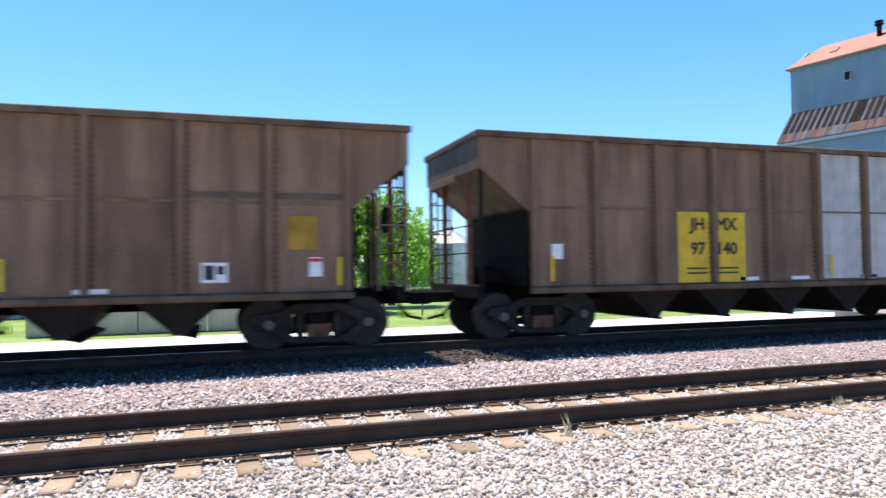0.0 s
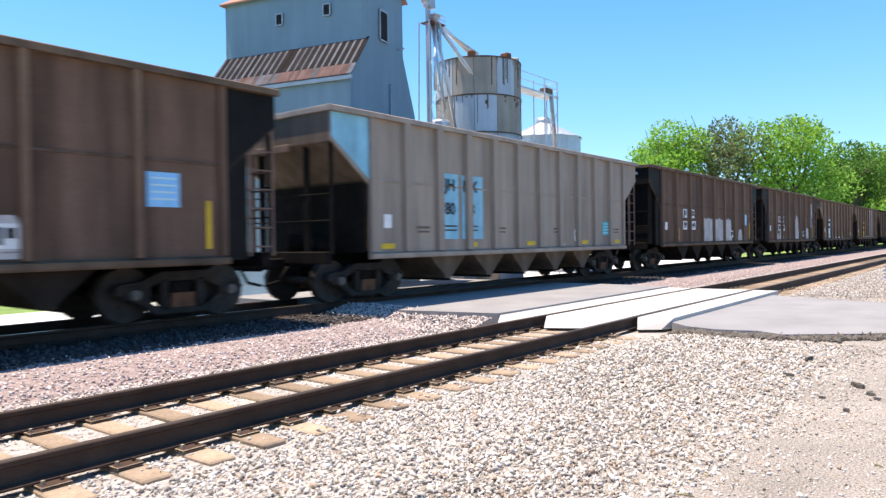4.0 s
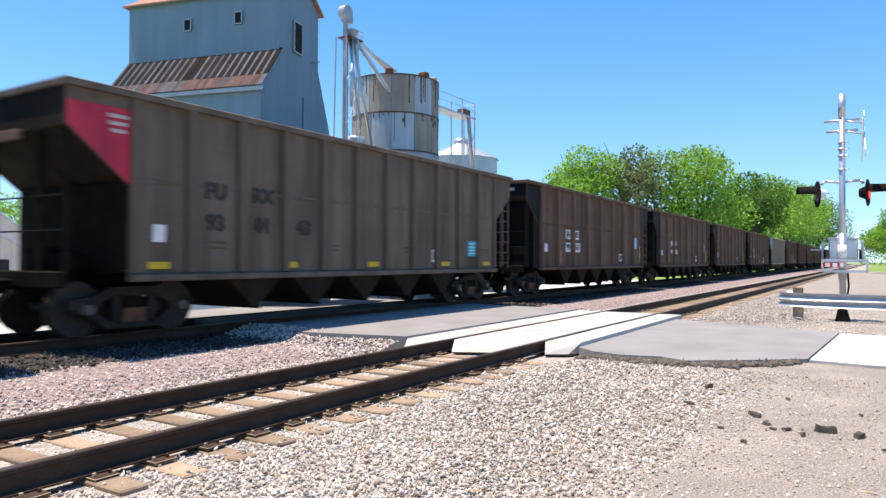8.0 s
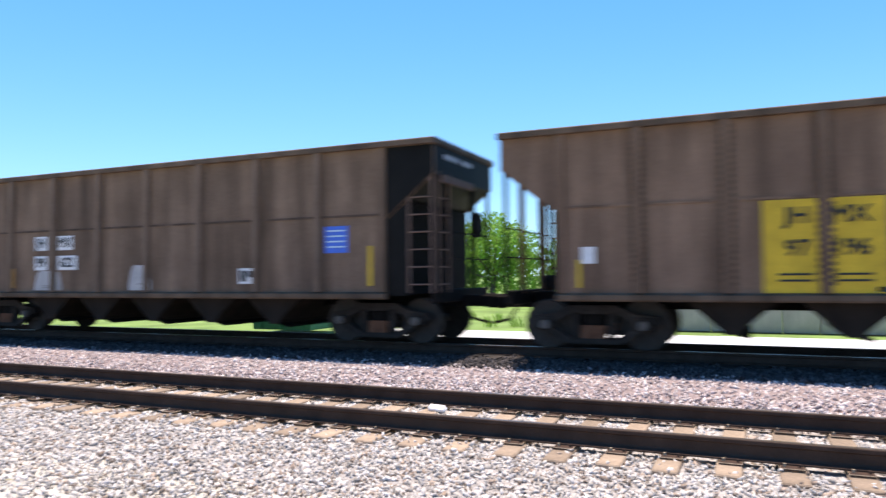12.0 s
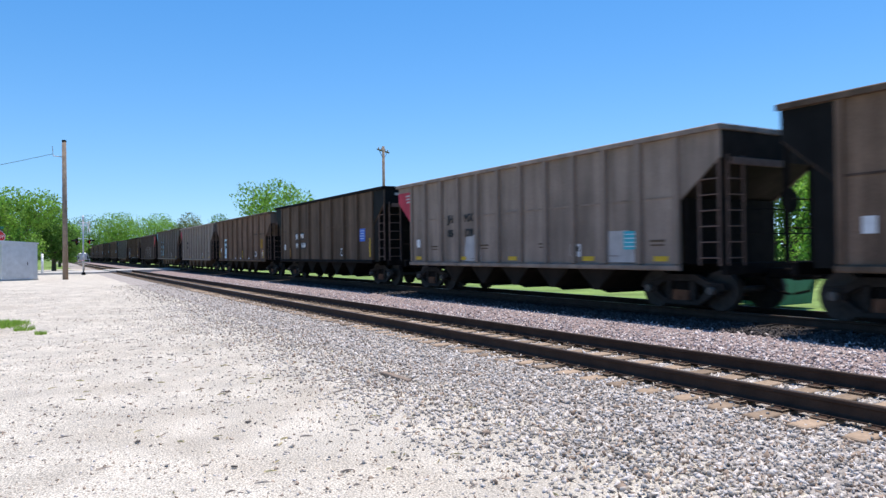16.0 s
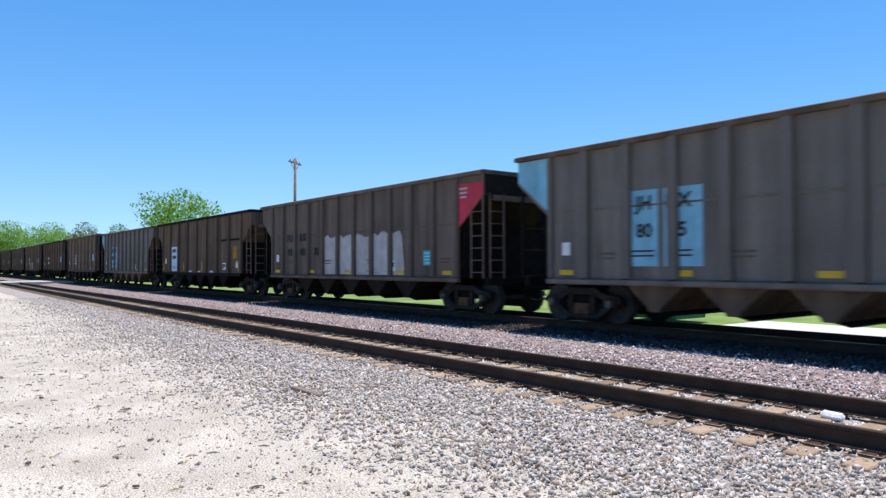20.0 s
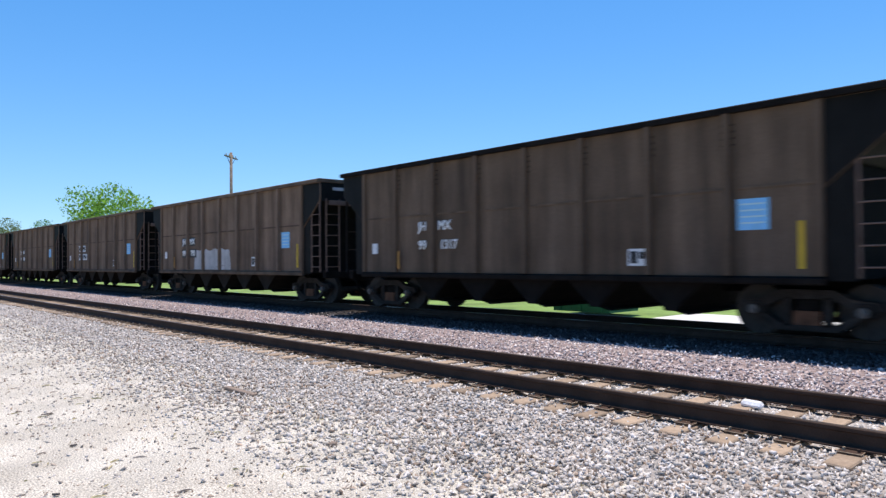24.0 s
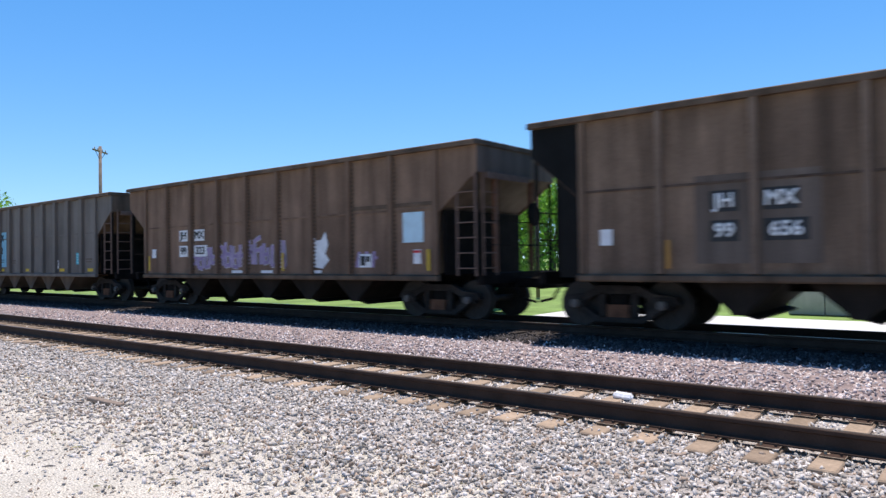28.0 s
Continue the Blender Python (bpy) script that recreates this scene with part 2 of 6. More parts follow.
def merge_along_x(m, color, x0, x1):
    """Let a ground colour give way to another along x, with a ragged edge."""
    nt = m.node_tree
    sc = [q for q in nt.nodes if q.type == 'VECT_MATH'][0]
    src = sc.inputs[0].links[0].from_socket
    tc, sp, nz = nt.nodes.new("ShaderNodeTexCoord"), nt.nodes.new("ShaderNodeSeparateXYZ"), nt.nodes.new("ShaderNodeTexNoise")
    nz.inputs["Scale"].default_value, nz.inputs["Detail"].default_value = 0.9, 6.0
    mad, mr, mx = nt.nodes.new("ShaderNodeMath"), nt.nodes.new("ShaderNodeMapRange"), nt.nodes.new("ShaderNodeMix")
    mad.operation = 'MULTIPLY_ADD'
    mad.inputs[1].default_value = 7.0
    nt.links.new(tc.outputs["Object"], sp.inputs[0])
    nt.links.new(tc.outputs["Object"], nz.inputs["Vector"])
    nt.links.new(nz.outputs[0], mad.inputs[0])
    nt.links.new(sp.outputs["X"], mad.inputs[2])
    mr.inputs["From Min"].default_value, mr.inputs["From Max"].default_value = x0 + 3.5, x1 + 3.5
    nt.links.new(mad.outputs[0], mr.inputs["Value"])
    mx.data_type = 'RGBA'
    nt.links.new(mr.outputs[0], mx.inputs["Factor"])
    nt.links.new(src, mx.inputs["A"])
    mx.inputs["B"].default_value = (*color, 1)
    nt.links.new(mx.outputs["Result"], sc.inputs[0])


merge_along_x(GRAVEL, (0.30, 0.265, 0.23), 4.0, 12.0)
PEBBLE = shade("lot_pebble", (0.4, 0.33, 0.27), 0.9, 0, 0.2, 10, 40, 0.2, 0, 0, None, 0, 0.4)
ROADWHITE = shade("white_gravel_road", (0.66, 0.64, 0.60), 0.95, 0, 0.1, 0.5, 18, 0.4)
GRASS = shade("mown_grass", (0.17, 0.26, 0.065), 0.95, 0, 0.3, 0.5, 14, 0.8, 0, 0, (0.26, 0.31, 0.11), 0.0)
BLADE = shade("grass_blade", (0.27, 0.43, 0.07), 0.8, 0, 0.2, 2, 14, 0, 0, 0, None, 0, 0.4)
DRYBLADE = shade("dry_straw", (0.52, 0.44, 0.24), 0.8, 0, 0.2, 2, 14, 0, 0, 0, None, 0, 0.3)
ASPHALT = shade("old_asphalt", (0.25, 0.245, 0.245), 0.9, 0, 0.12, 1.0, 45, 0.35, 0, 0, (0.23, 0.215, 0.21), -0.1)
CHUNK = shade("asphalt_chunk", (0.105, 0.092, 0.08), 0.95, 0, 0.3, 8, 40, 0.5, 0, 0.3)
CONCRETE = shade("pale_concrete", (0.45, 0.437, 0.412), 0.9, 0, 0.1, 1.2, 40, 0.2, 0, 0.06, (0.37, 0.35, 0.325), 0.0)
ELEV = shade("blue_grey_siding", (0.178, 0.262, 0.328), 0.65, 0.1, 0.07, 0.6, 30, 0.04, 0.08, 0.03)
REDROOF = shade("faded_red_roof", (0.4, 0.19, 0.14), 0.8, 0, 0.14, 0.8, 20, 0.1)
TIN = shade("grey_tin_sheet", (0.085, 0.095, 0.115), 0.7, 0.0, 0.2, 2, 30, 0.1, 0.15, 0.3, spec=0.1)
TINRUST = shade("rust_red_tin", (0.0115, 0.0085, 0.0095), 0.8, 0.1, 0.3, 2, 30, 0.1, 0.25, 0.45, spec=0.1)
SILO = shade("white_silo_sheet", (0.41, 0.47, 0.53), 0.7, 0, 0.1, 0.8, 25, 0.1, 0.15, 0.08, (0.32, 0.26, 0.2), -0.05)
SILOTAN = shade("stained_silo_sheet", (0.33, 0.29, 0.245), 0.75, 0, 0.14, 0.8, 25, 0.1, 0.2, 0.1, (0.30, 0.2, 0.13), 0.0)
SILORUST = shade("silo_rust_streak", (0.13, 0.085, 0.06), 0.9, 0, 0.3, 2, 30, 0.1, 0.3)
GALV = shade("galvanised_steel", (0.52, 0.54, 0.56), 0.45, 0.6, 0.1, 2, 50, 0.04, 0.08)
PIPE = shade("grey_pipe", (0.40, 0.41, 0.44), 0.5, 0.5, 0.15, 2, 50, 0.05)
DARK = shade("dark_opening", (0.015, 0.015, 0.018), 0.9)
ALU = shade("aluminium_mast", (0.55, 0.57, 0.60), 0.4, 0.7, 0.08, 3, 60, 0.03, 0.05)
SIGNRED = shade("sign_red", (0.60, 0.03, 0.04), 0.5)
SIGNWHITE = shade("sign_white", (0.78, 0.78, 0.78), 0.5)
LENS = glow("lit_red_lens", (0.7, 0.02, 0.04), 0.5)
LENSOFF = shade("dark_red_lens", (0.12, 0.01, 0.01), 0.2)
POLEWOOD = shade("weathered_pole_wood", (0.26, 0.20, 0.155), 0.9, 0, 0.2, 3, 30, 0.3, 0.2)
BARK = shade("tree_bark", (0.14, 0.11, 0.085), 0.95, 0, 0.25, 4, 25, 0.5)
LEAF = shade("spring_leaves", (0.235, 0.43, 0.065), 0.6, 0, 0.25, 0.6, 6, 0, 0, 0.1, (0.31, 0.52, 0.09), 0.1, 0.35)
LEAFDARK = shade("deep_green_leaves", (0.11, 0.24, 0.04), 0.6, 0, 0.25, 0.6, 6, 0, 0, 0.1, (0.16, 0.27, 0.06), 0.1, 0.35)
LEAFGREY = shade("grey_green_leaves", (0.2, 0.25, 0.11), 0.7, 0, 0.25, 0.6, 6, 0, 0, 0.1, None, 0, 0.35)
for leaf in (LEAF, LEAFDARK, LEAFGREY, BLADE):
    # thin leaves let some of the sun through
    nt = leaf.node_tree
    pr, out = nt.nodes["Principled BSDF"], nt.nodes["Material Output"]
    tr, mix = nt.nodes.new("ShaderNodeBsdfTranslucent"), nt.nodes.new("ShaderNodeMixShader")
    nt.links.new(pr.inputs["Base Color"].links[0].from_socket, tr.inputs["Color"])
    mix.inputs[0].default_value = 0.42
    nt.links.new(pr.outputs[0], mix.inputs[1])
    nt.links.new(tr.outputs[0], mix.inputs[2])
    nt.links.new(mix.outputs[0], out.inputs[0])
GREENBOX = shade("green_painted_steel", (0.03, 0.17, 0.11), 0.5, 0, 0.12, 2, 40, 0.04, 0.1)
SHEDWALL = shade("pale_shed_wall", (0.42, 0.40, 0.38), 0.8, 0, 0.1, 2, 30, 0.1, 0.1)
CARPAINT = shade("dark_blue_car_paint", (0.05, 0.09, 0.14), 0.25, 0.3)
WIRE = shade("black_wire", (0.03, 0.03, 0.03), 0.6)

# ---- mesh helpers ----
def mesh(name, verts, faces, mat):
    me = bpy.data.meshes.new(name)
    me.from_pydata([tuple(v) for v in verts], [], faces)
    me.materials.append(mat)
    me.update()
    return me


def part(name, me, parent=None, at=(0, 0, 0), label="", turn=(0, 0, 0)):
    ob = new(name, me)
    ob.matrix_basis = pose(*at, *turn)
    if parent:
        ob.parent = parent
    if label:
        ob["label"] = label
    return ob


def empty(name, at=(0, 0, 0)):
    ob = new(name)
    ob.empty_display_size = 0.3
    ob.location = at
    return ob


def from_bm(name, bm, mat, smooth=False):
    me = bpy.data.meshes.new(name)
    bmesh.ops.recalc_face_normals(bm, faces=bm.faces[:])
    if smooth:
        for f in bm.faces:
            f.smooth = True
    bm.to_mesh(me)
    bm.free()
    me.materials.append(mat)
    return me


def add_box(bm, c, s, bevel=0.0, m=None):
    r = bmesh.ops.create_cube(bm, size=1.0, matrix=(m or Matrix()) @ Matrix.Translation(c) @ Matrix.Diagonal((*s, 1)))
    if bevel:
        es = list({e for v in r["verts"] for e in v.link_edges})
        bmesh.ops.bevel(bm, geom=es, offset=bevel, segments=1, affect='EDGES')
    return bm


def box(name, s, mat, bevel=0.0, c=(0, 0, 0)):
    return from_bm(name, add_box(bmesh.new(), c, s, bevel), mat)


def add_tube(bm, a, b, r, seg=8, r2=None):
    a, b = Vector(a), Vector(b)
    d = b - a
    m = Matrix.Translation((a + b) / 2) @ d.to_track_quat('Z', 'Y').to_matrix().to_4x4()
    bmesh.ops.create_cone(bm, cap_ends=True, segments=seg, radius1=r, radius2=r if r2 is None else r2, depth=d.length, matrix=m)
    return bm


def tubes(name, rods, mat, seg=8):
    bm = bmesh.new()
    for a, b, r in rods:
        add_tube(bm, a, b, r, seg)
    return from_bm(name, bm, mat, seg > 6)


def prism(name, poly, lo, hi, mat, axis='y'):
    """A polygon in the plane of the two other axes, drawn out along the axis from lo to hi."""
    n = len(poly)
    put = {'y': lambda p, w: (p[0], w, p[1]), 'x': lambda p, w: (w, p[0], p[1]), 'z': lambda p, w: (p[0], p[1], w)}[axis]
    v = [put(p, lo) for p in poly] + [put(p, hi) for p in poly]
    f = [tuple(range(n)), tuple(range(2 * n - 1, n - 1, -1))] + [((i + 1) % n, i, n + i, n + (i + 1) % n) for i in range(n)]
    bm = bmesh.new()
    vs = [bm.verts.new(q) for q in v]
    for q in f:
        bm.faces.new([vs[i] for i in q])
    return from_bm(name, bm, mat)


# ---- the hopper cars ----
PITCH, HALF, EDGE = 16.18, 7.41, 6.35
TRACK_Y, TRACK_Z = 13.78, 0.122
SIDE, TOP, SILL = 1.62, 4.06, 1.06
RWHEEL = 0.457

SIDE_POLY = [(-HALF, TOP - 0.1), (-HALF, 3.38), (-EDGE, 2.52), (-EDGE, SILL), (EDGE, SILL), (EDGE, 2.52), (HALF, 3.38), (HALF, TOP - 0.1)]


def truck_meshes():
    bm = bmesh.new()
    for poly in ([(-1.2, 0.5), (-1.12, 0.64), (-0.72, 0.68), (-0.42, 0.83), (0.42, 0.83), (0.72, 0.68), (1.12, 0.64), (1.2, 0.5), (1.06, 0.46), (0.7, 0.53), (0.4, 0.67), (-0.4, 0.67), (-0.7, 0.53), (-1.06, 0.46)],
                 [(-1.0, 0.44), (-0.5, 0.12), (0.5, 0.12), (1.0, 0.44), (0.8, 0.46), (0.42, 0.23), (-0.42, 0.23), (-0.8, 0.46)],
                 [(-0.39, 0.2), (-0.27, 0.2), (-0.27, 0.7), (-0.39, 0.7)], [(0.27, 0.2), (0.39, 0.2), (0.39, 0.7), (0.27, 0.7)]):
        lo, hi = [bm.verts.new((a, -0.07, b)) for a, b in poly], [bm.verts.new((a, 0.07, b)) for a, b in poly]
        bm.faces.new(lo)
        bm.faces.new(hi[::-1])
        for k in range(len(poly)):
            bm.faces.new((lo[k - 1], hi[k - 1], hi[k], lo[k]))
    for k in (-0.89, 0.89):
        add_box(bm, (k, 0, 0.5), (0.34, 0.18, 0.26), 0.03)
    side = from_bm("side_frame", bm, TRUCKDUST)
    bm = bmesh.new()
    add_box(bm, (0, 0, 0.55), (0.42, 2.1, 0.28), 0.04)
    add_box(bm, (0, 0, 0.76), (0.5, 0.5, 0.14), 0.03)
    bolster = from_bm("truck", bm, NEARBLACK)
    coil = [(0.2 if q % 2 else 0.235, 0.22 + 0.022 * q) for q in range(12)]
    spring = prism("spring", coil + [(-a, b) for a, b in coil[::-1]], -0.075, 0.075, RUST)
    bm = bmesh.new()
    for s in (-1, 1):
        add_tube(bm, (0, s * 0.715, 0), (0, s * 0.845, 0), RWHEEL, 20)
        add_tube(bm, (0, s * 0.69, 0), (0, s * 0.72, 0), RWHEEL + 0.028, 20)
        for a in range(6):
            an = a * math.pi / 3
            add_tube(bm, (0.2 * math.cos(an), s * 0.845, 0.2 * math.sin(an)), (0.2 * math.cos(an), s * 0.86, 0.2 * math.sin(an)), 0.035, 6)
        add_tube(bm, (0, s * 0.845, 0), (0, s * 0.98, 0), 0.1, 12)
    add_tube(bm, (0, -0.7, 0), (0, 0.7, 0), 0.085, 12)
    wheelset = from_bm("wheelset", bm, WHEEL)
    bm = bmesh.new()
    add_tube(bm, (0, -0.17, -0.02), (0, 0.17, -0.02), 0.085, 12)
    add_tube(bm, (0, -0.19, -0.02), (0, 0.19, -0.02), 0.04, 8)
    cap = from_bm("bearing", bm, CAPSTEEL)
    return side, bolster, spring, wheelset, cap


TRUCK = truck_meshes()
WHEELSETS = []


def add_truck(car, x):
    side, bolster, spring, wheelset, cap = TRUCK
    t = part("truck", bolster, car, (x, 0, 0))
    for s in (-1, 1):
        part("side_frame", side, t, (0, s * 1.02, 0))
        part("spring", spring, t, (0, s * 1.02, 0))
        for k in (-1, 1):
            part("bearing", cap, t, (k * 0.89, s * 1.03, 0.49))
    for k in (-1, 1):
        w = new("wheelset", wheelset)
        w.parent = t
        w.matrix_parent_inverse = pose(k * 0.89, 0, RWHEEL)


def ladder_mesh(w, z0, z1, n, mat):
    rods = [((-w / 2, 0, z0), (-w / 2, 0, z1), 0.026), ((w / 2, 0, z0), (w / 2, 0, z1), 0.026)]
    rods += [((-w / 2, 0, z0 + (z1 - z0) * (k + 0.5) / n), (w / 2, 0, z0 + (z1 - z0) * (k + 0.5) / n), 0.015) for k in range(n)]
    return tubes("ladder", rods, mat, 6)


def rivets(me, w, mat, panels):
    """Add two rows of rivet heads on a post: all the way down on nine panel cars, near the top on the others, none on ribbed ones."""
    if panels > 9:
        return
    bm = bmesh.new()
    bm.from_mesh(me)
    n = len(bm.faces)
    for k in range(26 if panels == 9 else 4):
        z = SILL + 0.2 + 0.105 * k if panels == 9 else TOP - 0.3 - 0.12 * k
        for s in (-1, 1):
            if panels == 9:
                add_box(bm, (s * (w / 2 + 0.015), 0.012, z + 0.03 * s), (0.075, 0.03, 0.055))
            else:
                add_box(bm, (s * (w / 2 + 0.03), 0.006, z), (0.034, 0.026, 0.034))
    bm.faces.ensure_lookup_table()
    for f in bm.faces[n:]:
        f.material_index = 1
    bm.to_mesh(me)
    bm.free()
    me.materials.append(mat)


def hopper_car(paint, end_paint, corner, panels, post_w, chord, post_mat, bay_mat, sill_mat):
    """A five-bay open hopper car, standing on the rail tops at its own origin."""
    car = empty("hopper_car")
    side = prism("side_sheet", SIDE_POLY, -0.02, 0.02, paint)
    for s in (-1, 1):
        part("side_sheet", side, car, (0, s * SIDE, 0))
        part("top_chord", prism("top_chord", [(-0.03, -0.1), (0.12, -0.1), (0.12, 0.0), (0.05, 0.03), (-0.03, 0.03)], -HALF - 0.03, HALF + 0.03, chord, 'x'), car, (0, s * (SIDE + 0.02), TOP), "", (0, 0, 0) if s > 0 else (0, 0, 180))
        part("side_sill", prism("side_sill", [(0.0, -0.13), (0.1, -0.13), (0.12, -0.10), (0.12, -0.02), (0.0, 0.02)], -EDGE - 0.02, EDGE + 0.02, sill_mat, 'x'), car, (0, s * SIDE, SILL), "", (0, 0, 0) if s > 0 else (0, 0, 180))
        if corner:
            for e in (-1, 1):
                if corner == "ends" or e < 0:
                    poly = [(-HALF + 0.01, TOP - 0.11), (-HALF + 0.01, 3.39), (-EDGE - 0.02, 2.55), (-EDGE - 0.02, TOP - 0.11)]
                    m = BLACK if corner == "ends" else corner
                    part("corner_panel", prism("corner_panel", [(e * -x, z) for x, z in poly], s * (SIDE + 0.022), s * (SIDE + 0.03), m), car, (0, 0, 0), "black painted corner" if m is BLACK else "")
    rib = prism("side_post", [(-post_w / 2, 0), (-post_w / 2 + 0.015, 0.11), (post_w / 2 - 0.015, 0.11), (post_w / 2, 0)], SILL + 0.02, TOP - 0.1, post_mat, 'z')
    rivets(rib, post_w, NEARBLACK if paint is DARKBROWN else DARKBROWN, panels)
    end_rib = prism("side_post", [(-0.07, 0), (-0.06, 0.07), (0.06, 0.07), (0.07, 0)], SILL + 0.02, TOP - 0.1, paint, 'z')
    for k in range(panels + 1):
        x = -EDGE + 2 * EDGE * k / panels
        for s in (-1, 1):
            part("side_post", end_rib if k in (0, panels) else rib, car, (x + (0.07 if k == 0 else -0.07 if k == panels else 0), s * (SIDE + 0.02), 0), "", (0, 0, 0) if s > 0 else (0, 0, 180))
    seam = box("seam", (2 * EDGE - 0.2, 0.02, 0.045), SMUDGE if panels == 8 and paint is not DARKBROWN else paint)
    for s in (-1, 1):
        part("seam", seam, car, (0, s * (SIDE + 0.03), 2.62))
    for e in (-1, 1):
        part("end_wall", prism("end_wall", [(-HALF, TOP), (-HALF, 3.36), (-HALF + 0.05, 3.34), (-HALF + 0.05, TOP)] if e < 0 else [(HALF, TOP), (HALF, 3.36), (HALF - 0.05, 3.34), (HALF - 0.05, TOP)], -SIDE + 0.02, SIDE - 0.02, end_paint), car, (0, 0, 0), "end wall with a faded stencil band")
        slope = [(e * (HALF - 0.02), 3.37), (e * (HALF - 0.06), 3.43), (e * 4.3, 1.12), (e * 4.35, 1.06)]
        if corner:
            for k, w in enumerate((0.8, 0.55)):
                part("end_stencil", box("end_stencil", (0.012, w, 0.1), PATCH), car, (e * (HALF + 0.006), -0.75 + k * 0.85, 3.78), "faded pale stencil")
        part("slope_sheet", prism("slope_sheet", slope, -SIDE + 0.02, SIDE - 0.02, end_paint), car)
        # added black sheet: makes the shaded recess of the left end dark
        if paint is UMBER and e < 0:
            part("end_sheet", box("end_sheet", (0.04, 2 * SIDE - 0.06, 2.3), BLACK), car, (-7.2, 0, 2.2), "added black sheet standing in for shade at the car end")
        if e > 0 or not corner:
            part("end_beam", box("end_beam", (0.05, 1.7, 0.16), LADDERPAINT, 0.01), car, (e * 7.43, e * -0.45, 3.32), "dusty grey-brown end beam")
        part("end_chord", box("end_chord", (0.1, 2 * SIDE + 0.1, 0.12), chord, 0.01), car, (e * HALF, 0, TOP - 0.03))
        part("end_sill", box("end_sill", (0.16, 2.9, 0.26), NEARBLACK, 0.02), car, (e * 7.32, 0, 0.98))
        # bulkheads and side plates are black to paint the open end's shade
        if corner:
            part("bulkhead", box("bulkhead", (0.05, 2 * SIDE - 0.06, 1.84), NEARBLACK), car, (e * 6.78, 0, 1.94), "end bulkhead blackened for the shade under the slope sheet")
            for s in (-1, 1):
                part("gusset_plate", prism("gusset_plate", [(e * 6.34, 1.0), (e * 6.8, 1.0), (e * 6.8, 2.86), (e * 6.34, 2.5)], s * (SIDE - 0.03), s * (SIDE - 0.01), BLACK), car, (0, 0, 0), "added black plate filling the shaded side opening")
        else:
            part("bulkhead", box("bulkhead", (0.06, 2 * SIDE - 0.15, 1.5), NEARBLACK), car, (e * 6.42, 0, 1.82), "end bulkhead blackened for the shade under the slope sheet")
        # on black-ended cars the posts turn near-black for the shade there
        for y in (-0.75, 0.75):
            part("end_post", box("end_post", (0.1, 0.12, 2.35), RUST if post_mat is BROWN and not corner else NEARBLACK, 0.01), car, (e * 7.28, y, 2.22))
        for y in (-SIDE + 0.06, SIDE - 0.06):
            part("corner_post", box("corner_post", (0.07, 0.07, 2.35), NEARBLACK, 0.01), car, (e * 7.34, y, 2.22))
        part("ladder", SHADED_LADDER if corner and e < 0 else LADDER, car, (e * 7.4, e * -1.15, 0), "steel end ladder", (0, 0, 90))
        part("ladder", SHADED_LADDER if corner and e < 0 else LADDER, car, (e * 7.1, e * -(SIDE - 0.01), 0), "steel side ladder")
        part("cross_rung", tubes("cross_rung", [((e * 7.33, -SIDE + 0.1, z), (e * 7.33, SIDE - 0.1, z), 0.014) for z in (1.75, 2.3)], NEARBLACK, 6), car)
        bm = bmesh.new()
        add_box(bm, (e * 7.62, 0, 0.86), (0.6, 0.22, 0.24), 0.03)
        add_box(bm, (e * 7.98, 0.06, 0.86), (0.26, 0.34, 0.3), 0.06)
        part("coupler", from_bm("coupler", bm, NEARBLACK), car)
        part("air_hose", tubes("air_hose", [((e * 7.5, -0.35, 0.8), (e * 7.7, -0.33, 0.5), 0.03), ((e * 7.7, -0.33, 0.5), (e * 8.05, -0.3, 0.42), 0.03)], NEARBLACK, 8), car)
        add_truck(car, e * 5.85)
    part("centre_sill", box("centre_sill", (14.6, 0.4, 0.34), NEARBLACK, 0.02), car, (0, 0, 0.9))
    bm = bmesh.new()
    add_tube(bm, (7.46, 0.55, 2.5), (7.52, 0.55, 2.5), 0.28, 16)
    part("brake_wheel", from_bm("brake_wheel", bm, NEARBLACK), car)
    part("brake_cylinder", tubes("brake_cylinder", [((-6.9, 0.3, 1.3), (-6.2, 0.3, 1.3), 0.2)], NEARBLACK, 12), car)
    part("air_reservoir", tubes("air_reservoir", [((-6.9, -0.5, 1.25), (-6.4, -0.5, 1.25), 0.15)], NEARBLACK, 12), car)
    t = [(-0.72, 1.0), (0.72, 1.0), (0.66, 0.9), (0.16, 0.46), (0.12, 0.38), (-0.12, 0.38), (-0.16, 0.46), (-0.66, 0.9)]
    # bay colours hold the under-car shade
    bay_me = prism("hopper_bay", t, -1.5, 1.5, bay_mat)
    lip = box("door_lip", (0.4, 2.7, 0.05), NEARBLACK, 0.01)
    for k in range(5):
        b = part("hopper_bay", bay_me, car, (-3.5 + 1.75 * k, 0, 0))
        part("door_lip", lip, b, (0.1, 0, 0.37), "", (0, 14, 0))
    nx, ny = 30, 7
    vs = []
    for i in range(nx):
        for j in range(ny):
            x, y = -HALF + 0.2 + (2 * HALF - 0.4) * i / (nx - 1), -SIDE + 0.1 + (2 * SIDE - 0.2) * j / (ny - 1)
            hump = 0.30 * (1 - (y / SIDE) ** 2) * min(1, (HALF - abs(x)) / 1.3) * (0.75 + 0.5 * noise.noise((x * 0.35, y * 0.4, 3.3)))
            vs.append((x, y, 3.86 + hump + 0.05 * noise.noise((x * 1.7, y * 1.7, 1.0))))
    fs = [(i * ny + j, (i + 1) * ny + j, (i + 1) * ny + j + 1, i * ny + j + 1) for i in range(nx - 1) for j in range(ny - 1)]
    part("coal_load", mesh("coal_load", vs, fs, COAL), car, (0, 0, 0), "heaped black coal load")
